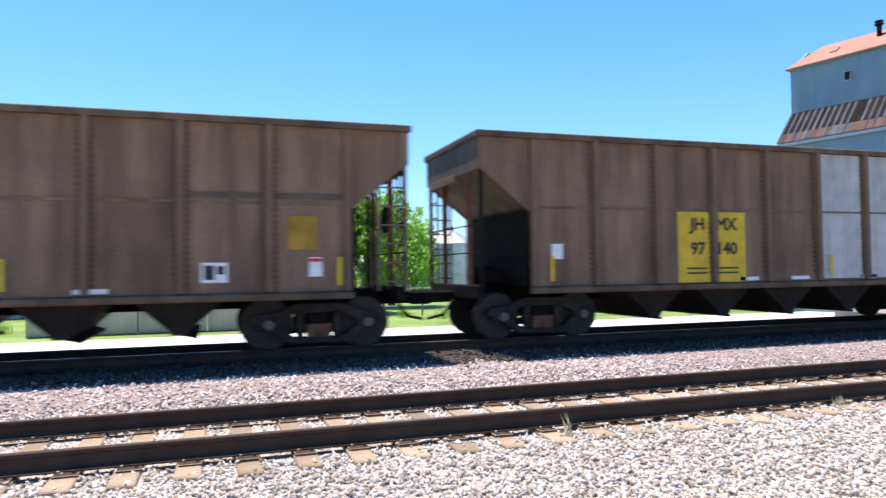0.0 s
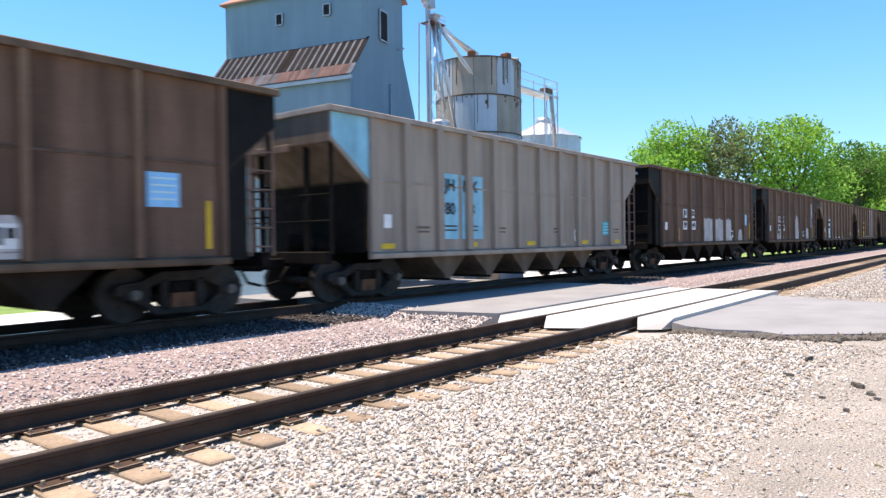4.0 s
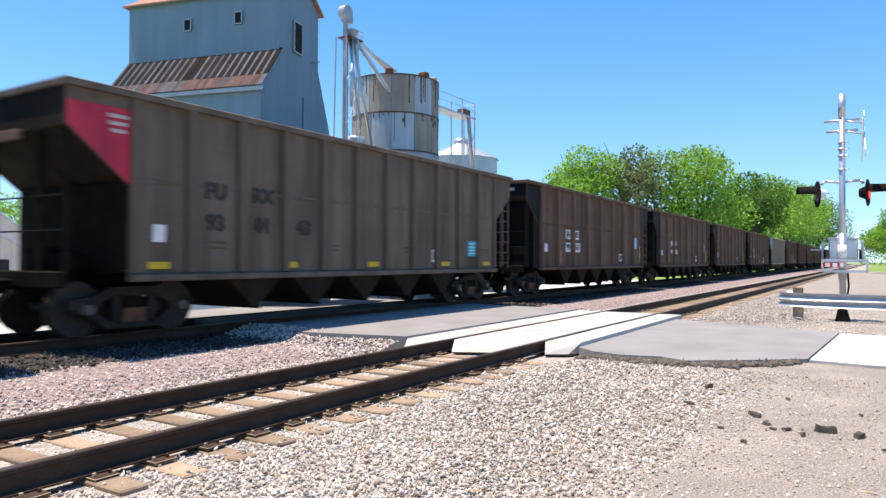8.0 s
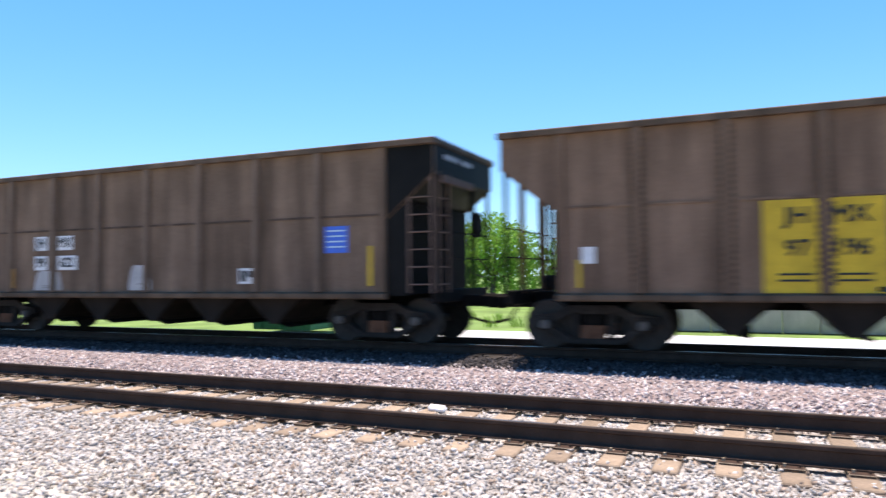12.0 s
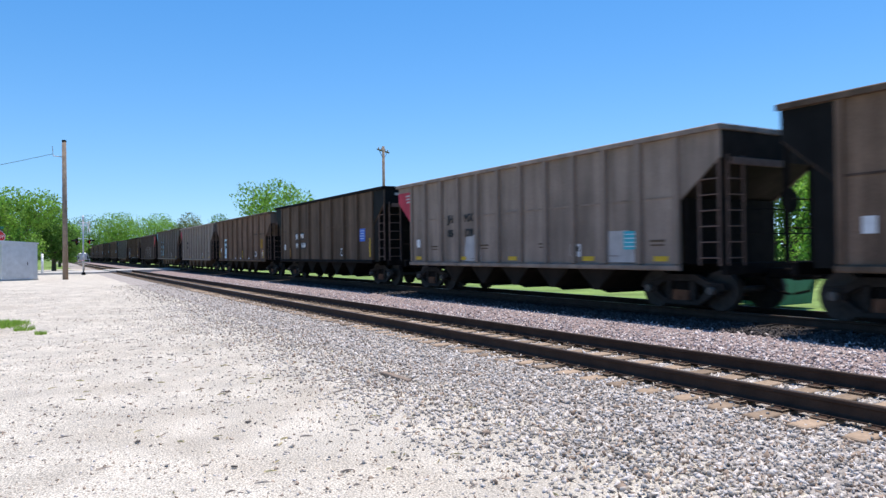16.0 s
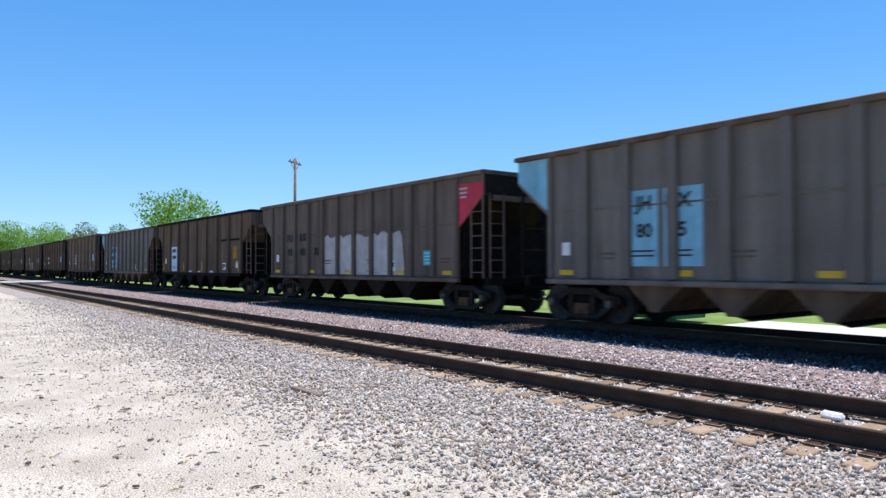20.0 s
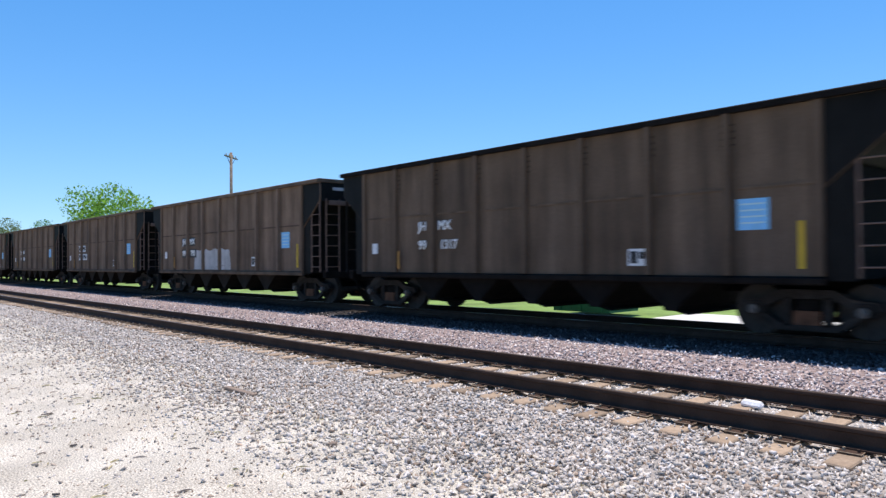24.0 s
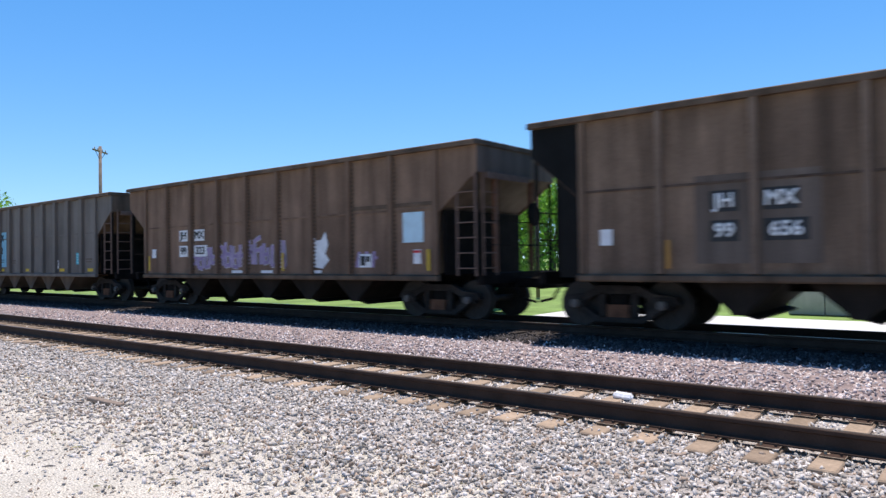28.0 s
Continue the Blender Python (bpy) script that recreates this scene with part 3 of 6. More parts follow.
    return car


LADDER = ladder_mesh(0.5, 1.05, 3.45, 7, LADDERPAINT)
# the same ladder in near-black, for left ends that lie in shade
SHADED_LADDER = ladder_mesh(0.5, 1.05, 3.45, 7, NEARBLACK)


def decal(car, name, x, z, w, h, mat, label=""):
    poly = [(-w / 2, -h / 2), (w / 2, -h / 2), (w / 2, h / 2), (-w / 2, h / 2)]
    return part(name, prism(name, poly, -0.004, 0.004, mat), car, (x, -SIDE - 0.03, z), label)


def lettering(car, text, x, z, size, mat, off=0.042):
    cu = bpy.data.curves.new("lettering", 'FONT')
    cu.resolution_u = 3
    cu.body, cu.size, cu.align_x, cu.align_y, cu.extrude = text, size, 'CENTER', 'CENTER', 0.002
    cu.bevel_depth, cu.bevel_resolution = 0.028 * size, 0
    cu.materials.append(mat)
    return part("lettering", cu, car, (x, -SIDE - off, z), "", (90, 0, 0))


def worn_patch(car, x0, x1, z0, z1, seed):
    """A pale overpainted patch: rounded when narrow, flat with a ragged upper edge when wide."""
    rnd = random.Random(seed)
    n = max(10, int((x1 - x0) * 9))
    top = []
    for k in range(n + 1):
        u = k / n
        side = min(u, 1 - u) * (x1 - x0)
        round_off = min(1.0, 0.25 + 0.75 * math.sqrt(min(1.0, side / (0.45 if x1 - x0 < 1.4 and z1 - z0 > x1 - x0 and z0 < 2 else 0.14))))
        rag = rnd.uniform(0.9, 1.0) if x1 - x0 > 1.4 else rnd.uniform(0.97, 1.0)
        lobe = 0.94 + 0.06 * abs(math.sin(4.1 * (x1 - x0) * u + seed)) if x1 - x0 > 1.4 else 1.0
        top.append((x0 + (x1 - x0) * u, z0 + (z1 - z0) * round_off * rag * lobe))
    part("worn_patch", prism("worn_patch", [(x0, z0)] + top + [(x1, z0)], -SIDE - 0.029, -SIDE - 0.023, PATCH), car, (0, 0, 0), "pale worn paint patch with an uneven edge")
    for k in range(int((x1 - x0) * 2.5)):
        w = rnd.uniform(0.12, 0.4)
        decal(car, "text_bar", rnd.uniform(x0 + w, x1 - w) if x1 - x0 > 2 * w else (x0 + x1) / 2, z0 + rnd.uniform(0.04, 0.2), w, 0.02, STENCIL).location.y -= 0.004


def panel_text(car, x, z, w, h, mat, lines, ink, size, split):
    """A painted lettering panel, broken by a side post where split."""
    if split:
        for s in (-1, 1):
            decal(car, "lettering_panel", x + s * (w / 4 + 0.05), z, w / 2 - 0.04, h, mat)
    else:
        decal(car, "lettering_panel", x, z, w, h, mat)
    for k, (a, b) in enumerate(lines):
        zz = z + h * 0.32 - k * size * 1.45
        if split:
            lettering(car, a, x - w * 0.22, zz, size, ink)
            lettering(car, b, x + w * 0.22, zz, size, ink)
        else:
            lettering(car, a + b, x, zz, size, ink)
    for k in range(2):
        for s in (-1, 1):
            decal(car, "text_bar", x + s * w * 0.24, z - h * 0.3 - k * 0.1, w * 0.3, 0.035, ink).location.y -= 0.012


def common_marks(car, posts, stripe=ORANGE, low=False, sx=2.9):
    if low:
        for x in posts:
            decal(car, "yellow_plate", x, 1.2, 0.42, 0.12, YELLOW)
    else:
        for x in posts:
            part("reflector_strip", box("reflector_strip", (0.07, 0.012, 0.5), stripe), car, (x, -SIDE - 0.115, 1.42))
    decal(car, "service_plate", -5.8, 1.75, 0.24, 0.3, WHITE)
    b = decal(car, "service_stencil", sx, 1.42, 0.42, 0.34, WHITE)
    decal(car, "stencil_field", sx - 0.08, 1.42, 0.16, 0.24, LETTER).location.y -= 0.01
    decal(car, "stencil_field", sx + 0.1, 1.46, 0.12, 0.14, LETTER).location.y -= 0.01


# masters: brown with black ends, brown plain, dark brown, grey, taupe
def style(kind):
    if kind == "black":
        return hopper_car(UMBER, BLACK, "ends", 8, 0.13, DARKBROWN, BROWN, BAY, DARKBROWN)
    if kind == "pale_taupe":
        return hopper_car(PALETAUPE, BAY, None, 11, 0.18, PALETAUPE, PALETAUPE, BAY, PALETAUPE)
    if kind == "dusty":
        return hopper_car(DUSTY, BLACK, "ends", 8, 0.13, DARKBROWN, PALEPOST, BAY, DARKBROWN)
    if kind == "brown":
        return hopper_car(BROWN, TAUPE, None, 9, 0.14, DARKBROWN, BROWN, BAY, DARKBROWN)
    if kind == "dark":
        return hopper_car(DARKBROWN, BLACK, "ends", 8, 0.13, NEARBLACK, DARKBROWN, NEARBLACK, NEARBLACK)
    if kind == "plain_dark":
        return hopper_car(DARKBROWN, DARKBROWN, None, 8, 0.14, NEARBLACK, DARKBROWN, NEARBLACK, NEARBLACK)
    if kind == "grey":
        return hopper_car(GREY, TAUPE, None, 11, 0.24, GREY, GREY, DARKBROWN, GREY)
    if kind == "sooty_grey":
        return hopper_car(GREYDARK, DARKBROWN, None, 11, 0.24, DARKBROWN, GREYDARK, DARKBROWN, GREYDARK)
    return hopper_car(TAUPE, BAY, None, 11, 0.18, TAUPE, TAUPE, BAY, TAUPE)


LABELS = {"black": "dirty brown open coal hopper car with black painted ends", "brown": "dusty brown open coal hopper car with riveted side posts",
          "dusty": "dust-coated brown open coal hopper car with black ends", "dark": "sooty dark brown open coal hopper car with black ends", "plain_dark": "sooty dark brown open coal hopper car",
          "grey": "dusty grey aluminium coal hopper car with wide ribs", "sooty_grey": "sooty grey aluminium coal hopper car with wide ribs", "pale_taupe": "dusty pale taupe coal hopper car with narrow ribs", "taupe": "taupe brown coal hopper car with narrow ribs"}
MASTERS, CARS = {}, []


def get_car(kind):
    if kind not in MASTERS:
        MASTERS[kind] = style(kind)
        tagged(MASTERS[kind], LABELS[kind], "railcar", "hopper cars of the coal train")
        return MASTERS[kind], True
    return None, False


def four_blocks(car, a, b, c, d, x=-3.175, z=2.3, plates=True, ink=PALE):
    for txt, side, dz, w in ((a, -1, 0, 0.46), (b, 1, 0, 0.54), (c, -1, -0.5, 0.46), (d, 1, -0.5, 0.17 + 0.17 * len(d))):
        xx = x + side * (0.12 + w / 2) - (0.14 if side < 0 else 0)
        if plates:
            decal(car, "number_plate", xx, z + dz, w, 0.36, LETTER if ink is PALE else WHITE)
        lettering(car, txt, xx, z + dz, 0.33, ink, 0.038)


# n: style, kind of lettering, extras
TRAIN = {
    -1: ("brown", "yellow", "97", "140"), 0: ("brown", "pale", "97", "390"), 1: ("black", "four", "99", "129"), 2: ("black", "four", "99", "144"),
    3: ("grey", "bluebig", "80", "63"), 4: ("black", "four", "99", "125"), 5: ("black", "plain", "", ""), 6: ("black", "fourplain", "99", "1545"),
    7: ("black", "four", "99", "615"), 8: ("taupe", "dark", "93", "0143"), 9: ("black", "fourbare", "", ""), 10: ("brown", "pale", "97", "599"),
    11: ("pale_taupe", "fourplates", "04", "286"), 12: ("brown", "fourplain", "99", "1566"), 13: ("grey", "greynum", "06", "196"), 14: ("brown", "yellow", "97", "196"),
    15: ("dusty", "four", "99", "622"), 16: ("dusty", "fourbare", "", ""), 17: ("brown", "yellow", "97", "152"), 18: ("dark", "plain", "", ""),
    19: ("dusty", "fourbare", "", ""), 20: ("pale_taupe", "dark", "05", "128"), 21: ("dark", "four", "99", "1630"), 22: ("brown", "pale", "97", "436"),
    23: ("grey", "greynum", "60", "235"), 24: ("sooty_grey", "bluebig", "80", "75"), 25: ("taupe", "dark", "93", "0231"), 26: ("plain_dark", "pale", "97", "518"),
    27: ("sooty_grey", "bluebig", "80", "41"), 28: ("dusty", "four", "99", "191"), 29: ("dark", "fourplain", "99", "1317"), 30: ("dusty", "four", "99", "793"),
    31: ("dusty", "four", "99", "1914"), 32: ("dusty", "fourplain", "99", "690"), 33: ("dusty", "four", "99", "656"), 34: ("brown", "four", "99", "323"),
    35: ("sooty_grey", "bluebig", "80", "22")}
CYCLE = ("black", "dark", "dusty", "sooty_grey", "black", "plain_dark", "taupe")
COPIES = []
for n in range(-9, 45):
    spec_n = TRAIN.get(n, (CYCLE[n % 7], "plain", "", ""))
    kind = spec_n[0]
    car, fresh = get_car(kind)
    CARS.append([n, kind, spec_n, car])
# all masters stand bare before any copy is taken
for row in CARS:
    if row[3] is None:
        row[3] = copy_thing(MASTERS[row[1]], pose(0, 0, 0))

for n, kind, (k_, how, a, b), car in CARS:
    # the older and the aluminium cars stand a hand lower
    car.scale = (1, 1, 1 if kind in ("black", "dark", "dusty") or n == 24 else 0.984 if n < 15 else 0.968)
    if n < -2 or n > 37:
        continue
    if kind in ("black", "dark", "dusty"):
        common_marks(car, (-4.6, -1.6, 1.6, 4.75))
        part("reflector_strip", box("reflector_strip", (0.09, 0.012, 0.8), YELLOW), car, (6.0, -SIDE - 0.035, 1.6))
        decal(car, "notice_sheet", 5.2, 2.15, 0.55, 0.55, ROYAL if n in (6, 15, 21) else SKYBLUE, "blue notice sheet with pale lines")
        for q in range(4):
            decal(car, "text_bar", 5.2, 2.33 - 0.11 * q, 0.42, 0.03, PALEBLUE).location.y -= 0.01
    elif kind in ("brown", "plain_dark"):
        common_marks(car, (-5.95, -2.1, 1.0, 6.12), YELLOW, False, 4.05)
        decal(car, "service_plate", 5.72, 1.5, 0.22, 0.34, WHITE)
        decal(car, "text_bar", 5.72, 1.62, 0.2, 0.06, SIGNRED).location.y -= 0.01
        for x in (-1.2, 0.2, 2.2):
            decal(car, "white_plate", x, 1.14, 0.5, 0.08, WHITE)
        if how in ("pale", "yellow"):
            decal(car, "yellow_sheet", 5.5, 2.1, 0.5, 0.6, DULLYELLOW if n in (0, 17, 22, 26) else YELLOW)
        # shadow line above the seam, drawn as a flat dark strip
        decal(car, "shadow_band", 4.93, 2.74, 2.6, 0.1, kind == "brown" and DARKBROWN or NEARBLACK)
    else:
        common_marks(car, (-5.8, -2.7, 0.1, 3.4, 5.8), YELLOW, True)
        decal(car, "teal_notice", 4.9, 1.65, 0.5, 0.45, TEAL, "teal notice sheet with pale lines")
        for q in range(4):
            decal(car, "text_bar", 4.9, 1.8 - 0.1 * q, 0.4, 0.025, PALEBLUE).location.y -= 0.01
        for x in (-4.6, -1.4, 1.6, 5.7):
            decal(car, "text_bar", x, 1.62, 0.45, 0.05, TAUPE if kind.endswith("grey") else DARKBROWN)
            decal(car, "text_bar", x, 1.52, 0.4, 0.04, TAUPE if kind.endswith("grey") else DARKBROWN)
    if how == "four":
        four_blocks(car, "JH", "MX", a, b, x=-3.53 if kind == "brown" else -3.175, ink=PALE if n in (21, 30, 33) else LETTER)
    elif how == "fourplain":
        four_blocks(car, "JH", "MX", a, b, x=-3.53 if kind == "brown" else -3.175, plates=n == 32)
    elif how == "fourbare":
        for dx, dz in ((-0.46, 0), (0.46, 0), (-0.46, -0.5), (0.46, -0.5)):
            decal(car, "number_plate", -3.3 + dx * 0.9, 2.3 + dz, 0.5, 0.34, STENCIL)
    elif how == "fourplates":
        for dx, dz in ((-0.4, 0), (0.4, 0), (-0.4, -0.5), (0.4, -0.5)):
            decal(car, "number_plate", -2.886 + dx * 1.35, 2.3 + dz, 0.5, 0.3, LETTER)
            decal(car, "text_bar", -2.886 + dx * 1.35, 2.3 + dz, 0.4, 0.12, PALE).location.y -= 0.01
    elif how == "yellow":
        panel_text(car, -2.15, 1.83, 1.66, 1.5, YELLOW, [("JH", "MX"), (a, b)], LETTER, 0.36, True)
        if n in (-1, 17):
            for x in (1.41, 2.82):
                decal(car, "light_sheet", x, 2.53, 1.2 if n == -1 else 0.3, 2.84, PATCH, "replaced pale aluminium side sheet")
    elif how == "pale":
        panel_text(car, -4.12, 1.88, 1.02, 1.48, PALEBLUE, [("JH", "MX"), (a, b)], LETTER, 0.27, False)
    elif how == "bluebig":
        panel_text(car, -3.2, 2.14, 1.85, 1.6, PANELBLUE, [("JH", "MX"), (a, b)], LETTER, 0.4, True)
        poly = [(-HALF + 0.01, TOP - 0.11), (-HALF + 0.01, 3.45), (-EDGE + 0.02, 2.62), (-EDGE + 0.02, TOP - 0.11)]
        part("corner_panel", prism("corner_panel", poly, -SIDE - 0.032, -SIDE - 0.024, PANELBLUE), car, (0, 0, 0), "sky blue painted corner")
    elif how == "greynum" or how == "dark":
        ink = LETTER if kind != "plain_dark" else NEARBLACK
        marks = {13: ("BC", "GX"), 8: ("FU", "RX"), 25: ("FU", "RX"), 20: ("JH", "MX"), 23: ("RW", "SX")}[n]
        row = [(marks[0], -0.45, 0), (marks[1], 0.45, 0), (a, -0.45, -0.5), (b[:2] if n in (8, 25) else b, 0.45, -0.5)]
        mid, gap, size = {8: (-4.04, 1.283, 0.42), 25: (-4.04, 1.283, 0.42), 13: (-4.04, 1.283, 0.38), 23: (-3.46, 0.62, 0.3)}.get(n, (-2.886, 1.283, 0.36))
        for txt, dx, dz in row + ([(b[2:], 1.35, -0.5)] if n in (8, 25) else []):
            lettering(car, txt, mid + dx * gap, 2.55 + dz * size / 0.36, size, ink)
        poly = [(-HALF + 0.01, TOP - 0.3), (-HALF + 0.01, 3.39), (-EDGE + 0.02, 2.5), (-EDGE + 0.02, TOP - 0.3)]
        if n == 25:
            poly = [(-x, z) for x, z in poly]
        part("corner_panel", prism("corner_panel", poly, -SIDE - 0.032, -SIDE - 0.024, RED), car, (0, 0, 0), "red painted corner with pale stencil")
        for q in range(3):
            decal(car, "text_bar", (EDGE + 0.22) * (1 if n == 25 else -1), 3.62 - 0.12 * q, 0.36 - 0.05 * q, 0.06, PATCH).location.y -= 0.012
    if n in (12,):
        for x in (-0.6, 0.7):
            decal(car, "light_sheet", x, 2.55, 0.26, 2.8, PATCH, "pale aluminium strip")
    if n == 13:
        decal(car, "light_sheet", -1.16, 1.4, 0.86, 0.56, WHITE)
    if n in (1, 2, 4, 12, 15, 20, 25, 30, 3):
        spans = {1: [(0.4, 1.5, 1.6), (3.2, 4.3, 0.7), (3.4, 4.5, 0.7)], 2: [(-1.4, 2.9, 1.1), (4.0, 4.7, 0.55)], 4: [(-0.2, 0.5, 1.2), (2.5, 3.2, 0.6)], 12: [(5.6, 6.1, 0.5)],
                 15: [(-3.9, -2.9, 0.5), (-0.6, 0.1, 0.6)], 20: [(-2.6, -1.6, 0.9), (3.9, 5.0, 0.8)], 25: [(-2.0, 3.6, 1.5)], 30: [(-2.6, 0.9, 0.88)], 3: [(2.0, 2.1, 0.1)]}[n]
        for q, (x0, x1, h) in enumerate(spans):
            worn_patch(car, x0, x1, SILL + 0.05, SILL + 0.05 + h, n * 7 + q)
    if n in (0, 10):
        e = -1 if n == 0 else 1
        edge = [(e * HALF, 3.36), (e * EDGE, 2.5), (e * EDGE, 2.57), (e * (HALF - 0.02), 3.44)]
        part("edge_strip", prism("edge_strip", edge, -SIDE - 0.03, -SIDE - 0.022, PATCH), car, (0, 0, 0), "white painted strip along the slope edge")
    if n == 1:
        worn_patch(car, 5.0, 5.75, 2.5, 3.55, 3)
        for x0, x1, h in ((-4.2, -3.75, 0.5), (-3.65, -3.3, 0.85), (-3.0, -2.6, 0.4)):
            worn_patch(car, x0, x1, SILL + 0.05, SILL + 0.05 + h, int(-x0 * 10))
    if n in (33, 28):
        decal(car, "pale_field", -3.175, 2.0, 1.95, 1.5, TAUPE).location.y += 0.006
        worn_patch(car, 4.0, 4.9, SILL + 0.03, SILL + 0.45, n)
    if n == 34:
        rnd = random.Random(5)
        for q in range(13):
            x = -3.55 + 0.36 * q
            w, h = 0.3, rnd.uniform(0.5, 0.8)
            z = 1.22 + rnd.uniform(0, 0.15)
            bars = [((x, z), (x + rnd.uniform(-0.05, 0.08), z + h)), ((x + w * 0.75, z), (x + w * rnd.uniform(0.5, 0.9), z + h * rnd.uniform(0.7, 1)))]
            bars += [((x, z + h * u), (x + w * 0.8, z + h * (u + rnd.uniform(-0.15, 0.15)))) for u in rnd.sample((0.05, 0.45, 0.55, 0.95), 2)]
            for m, r, dy in ((PATCH, 0.075, 0.0), (PURPLE, 0.05, -0.004)):
                bm = bmesh.new()
                for a0, b0 in bars:
                    add_tube(bm, (a0[0], 0, a0[1]), (b0[0], 0, b0[1]), r, 6)
                for v in bm.verts:
                    v.co.y *= 0.03
                part("spray_stroke", from_bm("spray_stroke", bm, m), car, (0, -SIDE - 0.027 + dy, 0), "violet sprayed graffiti stroke" if m is PURPLE else "pale graffiti outline")
        for q in range(3):
            bm = bmesh.new()
            add_tube(bm, (3.75 + 0.27 * q, 0, 1.25), (3.85 + 0.25 * q, 0, 1.65), 0.05, 6)
            add_tube(bm, (3.75 + 0.27 * q, 0, 1.45), (3.95 + 0.25 * q, 0, 1.5), 0.04, 6)
            for v in bm.verts:
                v.co.y *= 0.05
            part("spray_stroke", from_bm("spray_stroke", bm, PURPLE), car, (0, -SIDE - 0.027, 0), "violet sprayed graffiti stroke")
        decal(car, "notice_sheet", 5.6, 2.2, 0.62, 0.72, PALEBLUE, "pale blue notice sheet")
        tag = [(2.0, 1.3), (2.5, 1.22), (2.75, 1.45), (2.6, 1.62), (2.72, 1.85), (2.62, 2.2), (2.45, 1.98), (2.25, 1.98), (2.08, 2.22), (2.05, 1.75)]
        part("spray_blot", prism("spray_blot", tag, -SIDE - 0.034, -SIDE - 0.028, WHITE), car, (0, 0, 0), "white sprayed blot")

# ---- ground and tracks ----
def rise(x, y):
    """How far the lot has risen towards the road, from 0 to 1."""
    return float(np.clip((x - 14.8) / 4.6, 0, 1) * np.clip((6.35 - y) / 0.8, 0, 1) * np.clip((y + 14) / 6, 0, 1))


def sheet(name, x0, x1, prof, mat, nx=2, jitter=0.0, label="", cat="ground", ramp=0.0):
    """A strip of ground with the cross profile (y, z) from x0 to x1."""
    vs, fs, m = [], [], len(prof)
    for i in range(nx + 1):
        x = x0 + (x1 - x0) * i / nx
        for y, z in prof:
            vs.append((x, y, z + jitter * noise.noise((x * 0.7, y * 0.7, 5.0)) + ramp * rise(x, y)))
    for i in range(nx):
        for j in range(m - 1):
            fs.append((i * m + j, (i + 1) * m + j, (i + 1) * m + j + 1, i * m + j + 1))
    return tagged(new(name, mesh(name, vs, fs, mat)), label or name.replace("_", " "), cat, "", "structure")


GZ = -0.30
RAMP = 0.15
ground_me = mesh("ground", [(-900, -900, GZ - 0.02), (900, -900, GZ - 0.02), (900, 900, GZ - 0.02), (-900, 900, GZ - 0.02)], [(0, 1, 2, 3)], GRASS)
tagged(new("ground", ground_me), "flat mown grass ground reaching to the horizon", "ground", "", "structure")
LOT_PROFILE = [(-30, GZ + 0.006), (-8, GZ + 0.01), (-4, GZ + 0.01), (0, GZ + 0.012), (1.5, GZ + 0.015), (3, GZ + 0.015), (4.2, GZ + 0.02), (5.2, GZ + 0.03), (5.6, GZ + 0.03), (6.0, GZ + 0.03), (6.3, GZ + 0.03)]
sheet("gravel_lot", -110, 21.0, LOT_PROFILE, GRAVEL, 130, 0.008, "pale compacted gravel lot beside the siding", "gravel lot", RAMP)
sheet("gravel_lot_beyond", 24.45, 140, [(-30, GZ + 0.1), (3, GZ + 0.1), (5.2, GZ + 0.08), (6.2, GZ + 0.06)], ROADSIDE, 2, 0.0, "pale gravel beyond the road", "gravel lot")
sheet("ballast_bed_siding", -400, 400, [(3.9, GZ - 0.02), (5.0, -0.265), (5.9, -0.245), (9.2, -0.245), (9.9, -0.26), (10.3, -0.25)], BALLAST, 4, 0, "grey crushed stone ballast of the siding", "ballast")
sheet("ballast_bed_main", -400, 400, [(9.6, -0.30), (10.3, -0.20), (11.45, -0.10)], PINKBED, 4, 0, "pinkish crushed stone ballast of the main line", "ballast")
# this strip carries the train's shadow in its colour
sheet("ballast_bed_track", -400, 400, [(11.45, -0.10), (16.0, -0.10), (17.2, GZ - 0.02)], DARKBED, 4, 0, "ballast under the main line darkened as train shadow", "ballast")
sheet("gravel_road", -11.5, 22.0, [(16.7, GZ + 0.015), (21.3, GZ + 0.015)], ROADWHITE, 2, 0, "bright white gravel road behind the tracks", "road")
sheet("yard_apron", 22.0, 70, [(16.7, GZ + 0.012), (60, GZ + 0.012)], ROADWHITE, 2, 0, "white gravel yard round the elevator", "yard")

RAIL = [(-0.076, -0.186), (-0.076, -0.172), (-0.02, -0.155), (-0.010, -0.14), (-0.010, -0.055), (-0.037, -0.04), (-0.037, -0.008), (-0.028, 0.0), (0.028, 0.0), (0.037, -0.008), (0.037, -0.04), (0.010, -0.055), (0.010, -0.14), (0.02, -0.155), (0.076, -0.172), (0.076, -0.186)]


def rail(name, y, z, parent):
    me = prism(name, RAIL, -400, 400, RAILSIDE, 'x')
    me.materials.append(RAILTOP)
    for f in me.polygons:
        if abs(f.normal.z) > 0.9 and f.center.z > -0.01:
            f.material_index = 1
    return part(name, me, parent, (0, y, z))


siding = tagged(empty("siding_track", (0, 0, 0)), "rusty siding track on weathered wooden ties", "track", "", "structure")
rail("rail", 6.832 + 0.02, 0, siding)
rail("rail", 8.339 + 0.02, 0, siding)
mainline = tagged(empty("main_track", (0, 0, 0)), "main line track on raised pink ballast", "track", "", "structure")
rail("rail", 13.03, TRACK_Z, mainline)
rail("rail", 14.537, TRACK_Z, mainline)


